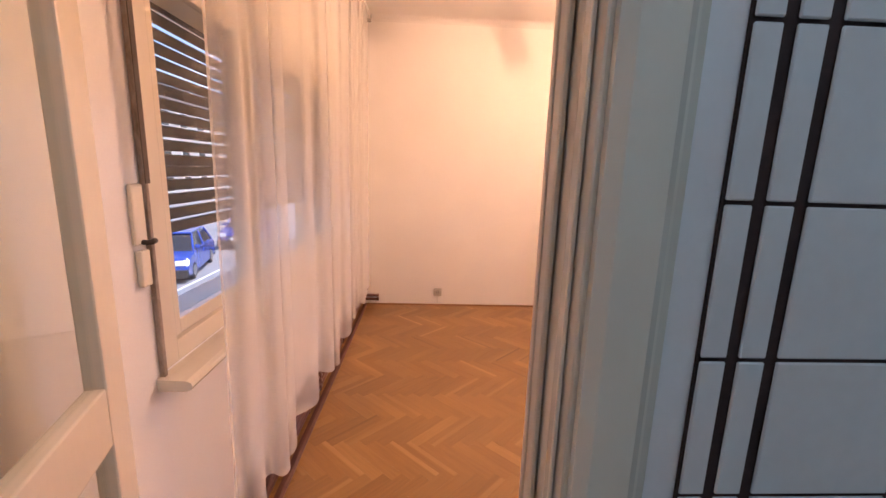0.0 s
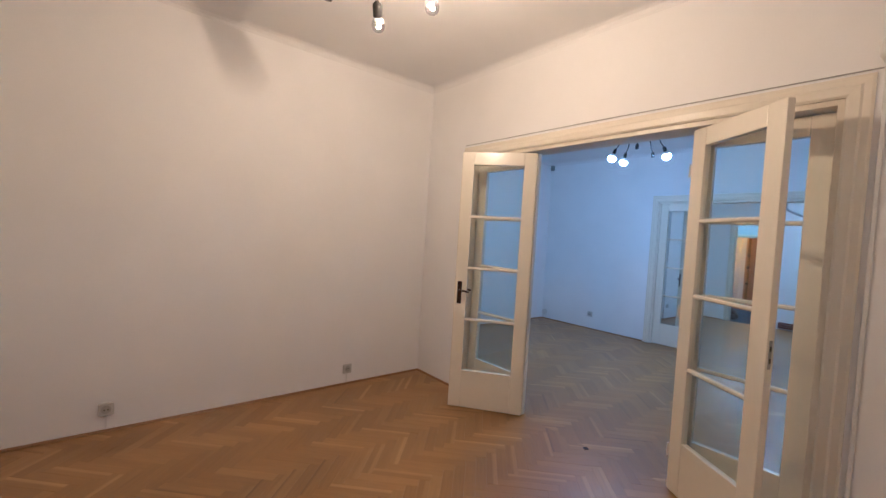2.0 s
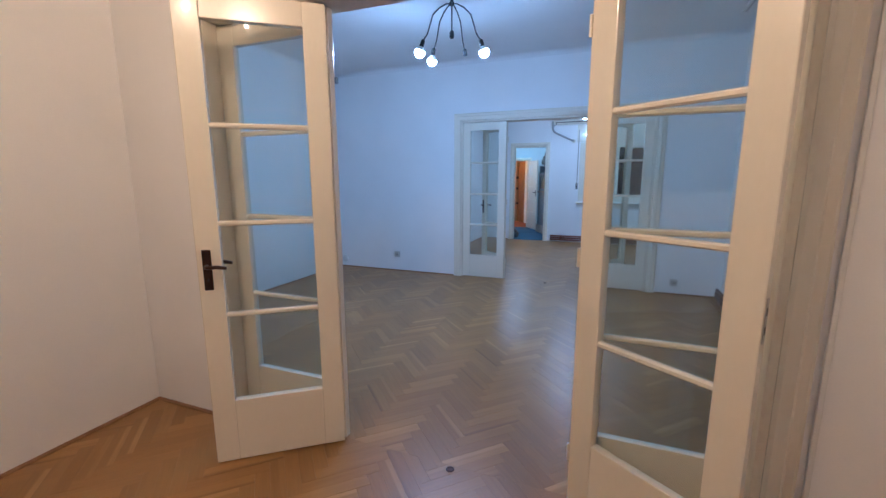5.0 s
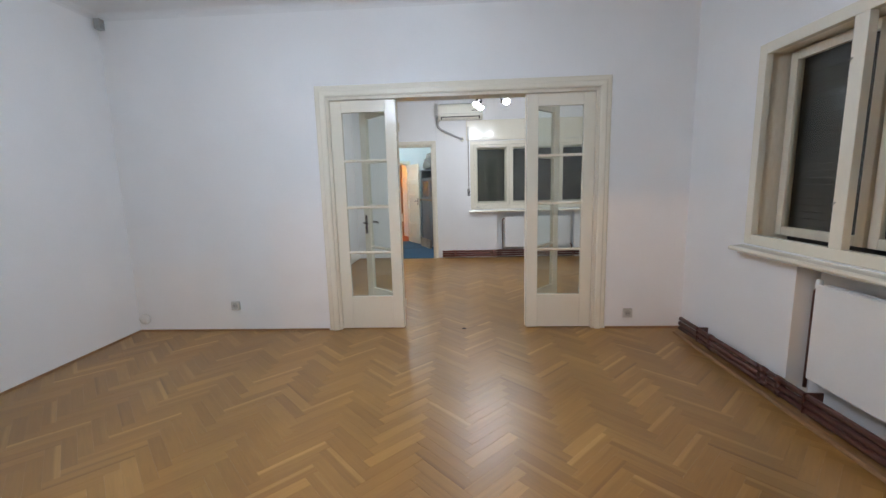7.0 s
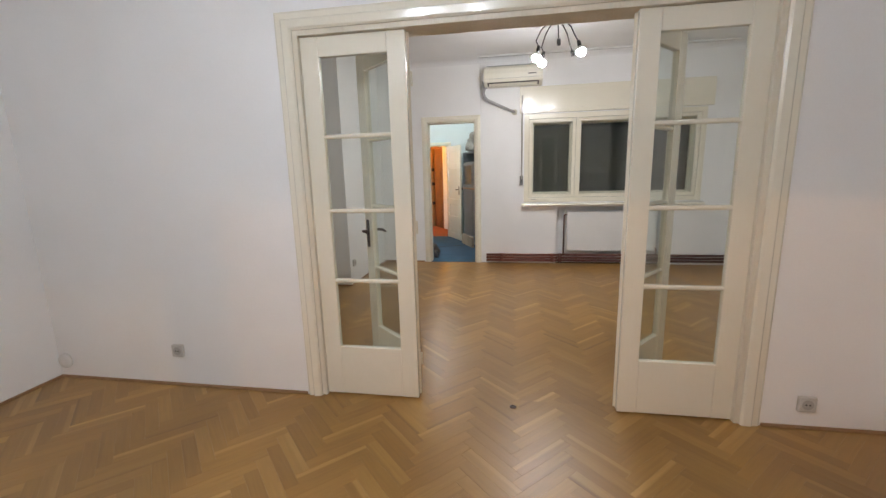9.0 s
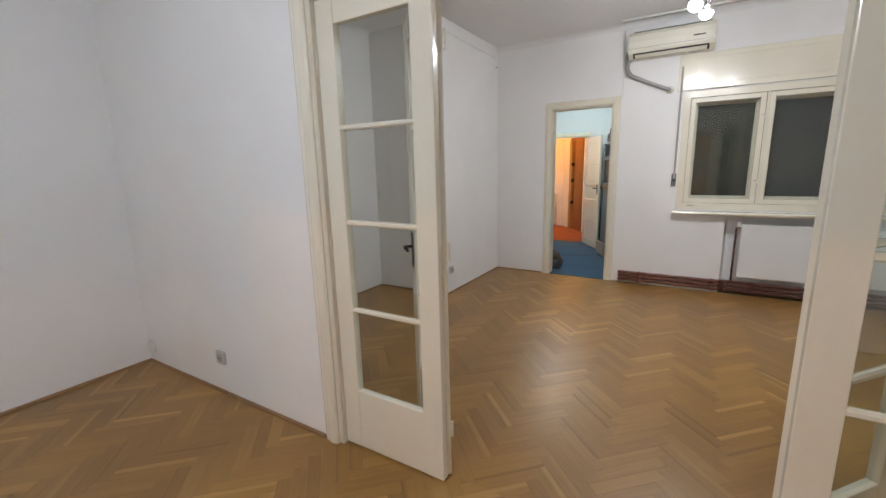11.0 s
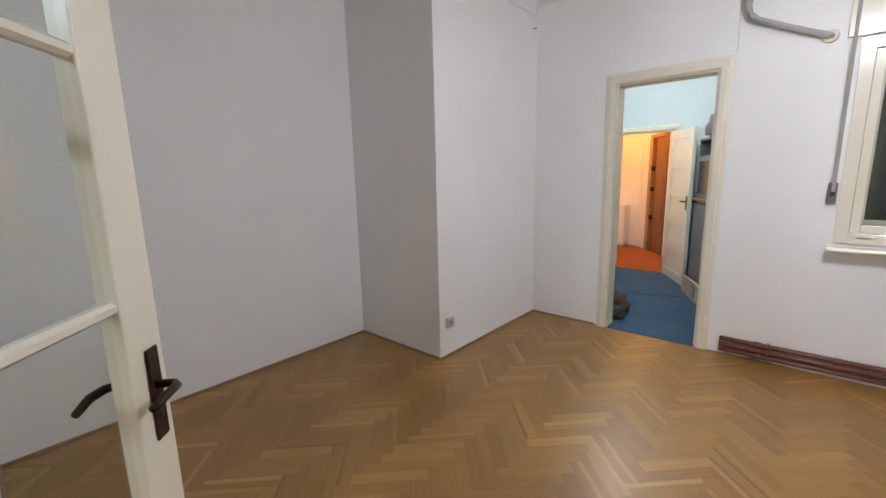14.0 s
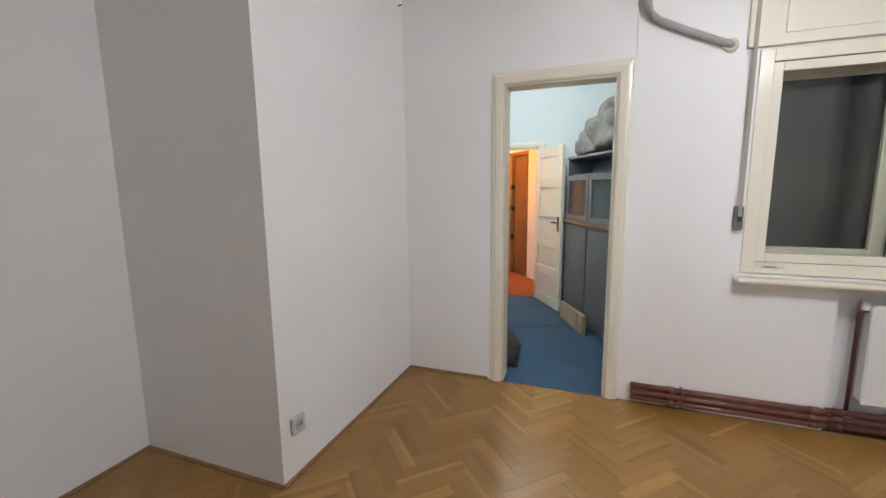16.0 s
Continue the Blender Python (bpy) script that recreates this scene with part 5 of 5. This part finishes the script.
def car(m, label):
    """A small parked hatchback; length along x, wheels on z = 0."""
    c = thing("car", m, label, "car")
    L, hw = 3.9, 0.80
    low = [(-1.95, 0.35), (-1.93, 0.62), (-1.80, 0.80), (-1.0, 0.93), (1.15, 0.95), (1.80, 0.90), (1.93, 0.65), (1.93, 0.35), (1.55, 0.2), (-1.6, 0.2)]
    b = bmesh.new()
    sides = []
    for y, inset in ((-hw, 0.05), (-hw + 0.1, 0.0), (hw - 0.1, 0.0), (hw, 0.05)):
        sides.append([b.verts.new((x * (1 - inset * 0.4), y, z - (inset * 0.3 if z > 0.6 else 0))) for x, z in low])
    n = len(low)
    for r0, r1 in zip(sides, sides[1:]):
        for k in range(n):
            b.faces.new((r0[k], r0[(k + 1) % n], r1[(k + 1) % n], r1[k]))
    b.faces.new(sides[0])
    b.faces.new(sides[-1])
    bmesh.ops.bevel(b, geom=b.edges[:], offset=0.03, segments=2, affect="EDGES")
    body = part("body", b, CAR_PAINT, c)
    top = [(-1.05, 0.92), (-0.40, 1.38), (0.2, 1.44), (1.2, 1.38), (1.72, 0.92)]
    b = bmesh.new()
    r = [[b.verts.new((x, s * (hw - 0.06 - 0.16 * (z > 1)), z)) for x, z in top] for s in (-1, 1)]
    for k in range(4):
        b.faces.new((r[0][k], r[0][k + 1], r[1][k + 1], r[1][k]))
    b.faces.new(r[0])
    b.faces.new(r[1])
    bmesh.ops.bevel(b, geom=b.edges[:], offset=0.03, segments=2, affect="EDGES")
    part("cabin", b, CAR_GLASS, c, "dark tinted windows")
    part("roof", box(-0.42, 1.22, -0.56, 0.56, 1.40, 1.47, bevel=0.03), CAR_PAINT, c)
    for s in (-1, 1):
        for x0, x1 in ((-0.98, -0.42), (0.32, 0.36), (1.22, 1.66)):
            p0, p1 = ((x0, s * 0.74, 0.93), (x1, s * 0.58, 1.41)) if x0 < 0 else (((x1, s * 0.74, 0.93), (x0, s * 0.58, 1.41)) if x0 > 1 else ((x0, s * 0.745, 0.93), (x1, s * 0.585, 1.42)))
            part("pillar", tube([p0, p1], 0.035, 8), CAR_PAINT, c)
        for x in (-1.2, 1.22):
            w = part("wheel", lathe([(0, -0.09), (0.24, -0.09), (0.29, -0.07), (0.30, 0), (0.29, 0.07), (0.24, 0.09), (0, 0.09)], 20, m=Matrix.Translation((x, s * 0.72, 0.30)) @ Matrix.Rotation(math.pi / 2, 4, "X")), RUBBER, c)
            part("rim", lathe([(0, -0.1), (0.17, -0.1), (0.19, -0.09), (0.19, 0.09), (0.17, 0.1), (0, 0.1)], 16, m=Matrix.Translation((x, s * 0.72, 0.30)) @ Matrix.Rotation(math.pi / 2, 4, "X")), STEEL, w)
        part("headlight", box(-1.955, -1.80, s * 0.58 - 0.17, s * 0.58 + 0.17, 0.60, 0.755, bevel=0.03), WHITE_GLOSS, body)
        part("mirror", box(-0.85, -0.72, s * 0.84 - 0.07, s * 0.84 + 0.07, 0.98, 1.1, bevel=0.02), CAR_PAINT, body)
    part("front_bumper", box(-2.0, -1.84, -0.79, 0.79, 0.20, 0.47, bevel=0.03), RUBBER, c, "dark grey plastic bumper")
    part("rear_bumper", box(1.84, 1.99, -0.79, 0.79, 0.20, 0.47, bevel=0.03), RUBBER, c, "dark grey plastic bumper")
    part("number_plate", box(-1.985, -1.93, -0.26, 0.26, 0.475, 0.585, bevel=0.003), PLASTIC, body, "white number plate")
    part("grille", box(-1.955, -1.90, -0.40, 0.40, 0.60, 0.66, bevel=0.008), BLACK, body)
    return c


car(pose(-11.6, -10.9, -2.3, 0, 0, 195), "parked bright blue hatchback at the kerb")
car(pose(-17.4, -10.8, -2.3, 0, 0, 186), "parked bright blue hatchback further down the street")


def facade(m, w, h, label):
    f = thing("apartment_building", m, label, "building")
    part("wall", box(0, w, 0, 8, 0, h), FACADE, f)
    part("roof", box(-0.4, w + 0.4, -0.4, 8.4, h, h + 0.4, bevel=0.05), PIPE_PAINT, f)
    for fl in range(int(h // 3)):
        for k in range(int(w // 3)):
            x, z = 1.0 + 3 * k, 1.0 + 3 * fl
            wn = part("window", box(x, x + 1.4, -0.06, -0.005, z, z + 1.5, bevel=0.02), PLASTIC, f)
            part("pane", box(x + 0.1, x + 1.3, -0.07, -0.06, z + 0.1, z + 1.4), CAR_GLASS, wn)
    return f


facade(pose(-60, -26, -2.3, 0, 0, 180) @ pose(-40, 0, 0), 40, 10, "grey apartment house across the street")

# ---- parquet: oak staves laid in herringbone ----
SL, SW = 0.377, 0.070


def clip(poly, x0, x1, y0, y1):
    for ax, lim, keep in ((0, x0, 1), (0, x1, -1), (1, y0, 1), (1, y1, -1)):
        out = []
        for i, p in enumerate(poly):
            q = poly[(i + 1) % len(poly)]
            a, b = (p[ax] - lim) * keep, (q[ax] - lim) * keep
            if a >= 0:
                out.append(p)
            if (a >= 0) != (b >= 0):
                t = a / (a - b)
                out.append((p[0] + t * (q[0] - p[0]), p[1] + t * (q[1] - p[1])))
        poly = out
        if len(poly) < 3:
            return []
    return poly


def stave_mesh():
    b = bmesh.new()
    uv = b.loops.layers.uv.new("UVMap")
    g, c = 0.0001, 0.0004
    x, y = SL / 2 - g, SW / 2 - g
    lo = [b.verts.new(p) for p in ((-x, -y, -0.012), (x, -y, -0.012), (x, y, -0.012), (-x, y, -0.012))]
    mid = [b.verts.new((v.co.x, v.co.y, -c)) for v in lo]
    hi = [b.verts.new((v.co.x - math.copysign(c, v.co.x), v.co.y - math.copysign(c, v.co.y), 0)) for v in lo]
    for r0, r1 in ((lo, mid), (mid, hi)):
        for k in range(4):
            b.faces.new((r0[k], r0[(k + 1) % 4], r1[(k + 1) % 4], r1[k]))
    b.faces.new(hi)
    for f in b.faces:
        for l in f.loops:
            l[uv].uv = (l.vert.co.x + 0.5, l.vert.co.y + 0.5)
    return mesh_of("stave", b, PARQUET_PIECE)


STAVE = stave_mesh()


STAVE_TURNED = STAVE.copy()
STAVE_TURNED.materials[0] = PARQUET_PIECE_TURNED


def parquet(name, x0, x1, y0, y1, near, label, ox=0.052):
    """Staves at 45 degrees both ways; those inside the stretch 'near' are single pieces, the rest one mesh."""
    floor = thing(name, pose(0, 0, 0), label, "floor", kind="structure")
    verts, faces, uvs, turned = [], [], [], []
    rnd = random.Random(name)
    singles = 0
    step, s2 = SW * math.sqrt(2), math.sqrt(2)
    period = SL * s2
    n0, n1 = int((x0 - ox) / period) - 2, int((x1 - ox) / period) + 2
    m0, m1 = int(y0 / step) - 8, int(y1 / step) + 8
    for i in range(n0, n1 + 1):
        for j in range(m0, m1 + 1):
            for kind in (0, 1):
                # rising stave, then the falling one that butts against its end
                px, py = ox + i * period, j * step
                if kind == 0:
                    a, cx, cy = math.pi / 4, px + (SL - SW) / 2 / s2, py + (SL + SW) / 2 / s2
                else:
                    a, cx, cy = -math.pi / 4, px + (1.5 * SL - SW / 2) / s2, py + (SL / 2 + 1.5 * SW) / s2
                if not (x0 - 0.3 < cx < x1 + 0.3 and y0 - 0.3 < cy < y1 + 0.3):
                    continue
                ca, sa = math.cos(a), math.sin(a)
                g = 0.00015
                corners = [(cx + ca * u - sa * v, cy + sa * u + ca * v) for u, v in ((-SL / 2 + g, -SW / 2 + g), (SL / 2 - g, -SW / 2 + g), (SL / 2 - g, SW / 2 - g), (-SL / 2 + g, SW / 2 - g))]
                inside = all(x0 <= p[0] <= x1 and y0 <= p[1] <= y1 for p in corners)
                dz = rnd.uniform(-0.0005, 0.0)
                if inside and singles < 300 and near[0] < cx < near[1] and near[2] < cy < near[3]:
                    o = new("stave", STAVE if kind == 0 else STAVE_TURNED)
                    o.parent = floor
                    o.matrix_basis = pose(cx, cy, dz, rnd.uniform(-0.45, 0.45), rnd.uniform(-0.1, 0.1), math.degrees(a))
                    singles += 1
                    continue
                poly = clip(corners, x0, x1, y0, y1)
                if len(poly) < 3:
                    continue
                c = 0.0004
                mx, my = sum(p[0] for p in poly) / len(poly), sum(p[1] for p in poly) / len(poly)
                base = len(verts)
                n = len(poly)
                tilt = rnd.uniform(-0.008, 0.008)
                for z, shrink in ((-0.012, 0), (-c, 0), (0, c)):
                    for p in poly:
                        ex, ey = p[0] - cx, p[1] - cy
                        u, v = ca * ex + sa * ey, -sa * ex + ca * ey
                        u2, v2 = u - math.copysign(min(shrink, abs(u)), u), v - math.copysign(min(shrink, abs(v)), v)
                        verts.append((cx + ca * u2 - sa * v2, cy + sa * u2 + ca * v2, z + dz + (tilt * v if z == 0 else 0)))
                for r in (0, n):
                    for k in range(n):
                        k2 = (k + 1) % n
                        faces.append((base + r + k, base + r + k2, base + r + n + k2, base + r + n + k))
                faces.append(tuple(base + 2 * n + k for k in range(n)))
                turned += [kind] * (2 * n + 1)
                for f in faces[-(2 * n + 1):]:
                    for vi in f:
                        ex, ey = verts[vi][0] - cx, verts[vi][1] - cy
                        uvs.append((ca * ex + sa * ey + 0.5, -sa * ex + ca * ey + 0.5))
    me = bpy.data.meshes.new("parquet_field")
    me.from_pydata(verts, [], faces)
    layer = me.uv_layers.new(name="UVMap")
    layer.data.foreach_set("uv", np.array(uvs, dtype=np.float32).ravel())
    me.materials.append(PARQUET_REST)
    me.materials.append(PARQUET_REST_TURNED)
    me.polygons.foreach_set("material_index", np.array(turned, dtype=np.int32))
    me.update()
    o = new("parquet_field", me)
    o.parent = floor
    tagged(o, "varnished oak staves in herringbone", kind="stuff")
    return floor


parquet("floor_room_a", XA0, XA1, YA0, 0.93, (-0.6, 1.7, -2.2, 0.3), "warm varnished oak herringbone parquet", 0.005)
parquet("floor_room_b", XB0, XB1, 0.93, 5.03, (-0.6, 1.5, 2.2, 4.9), "varnished oak herringbone parquet, worn along the middle")
parquet("floor_room_c", XC0, XC1, 5.03, YC1, (-1.4, 1.0, 6.4, 8.9), "varnished oak herringbone parquet")
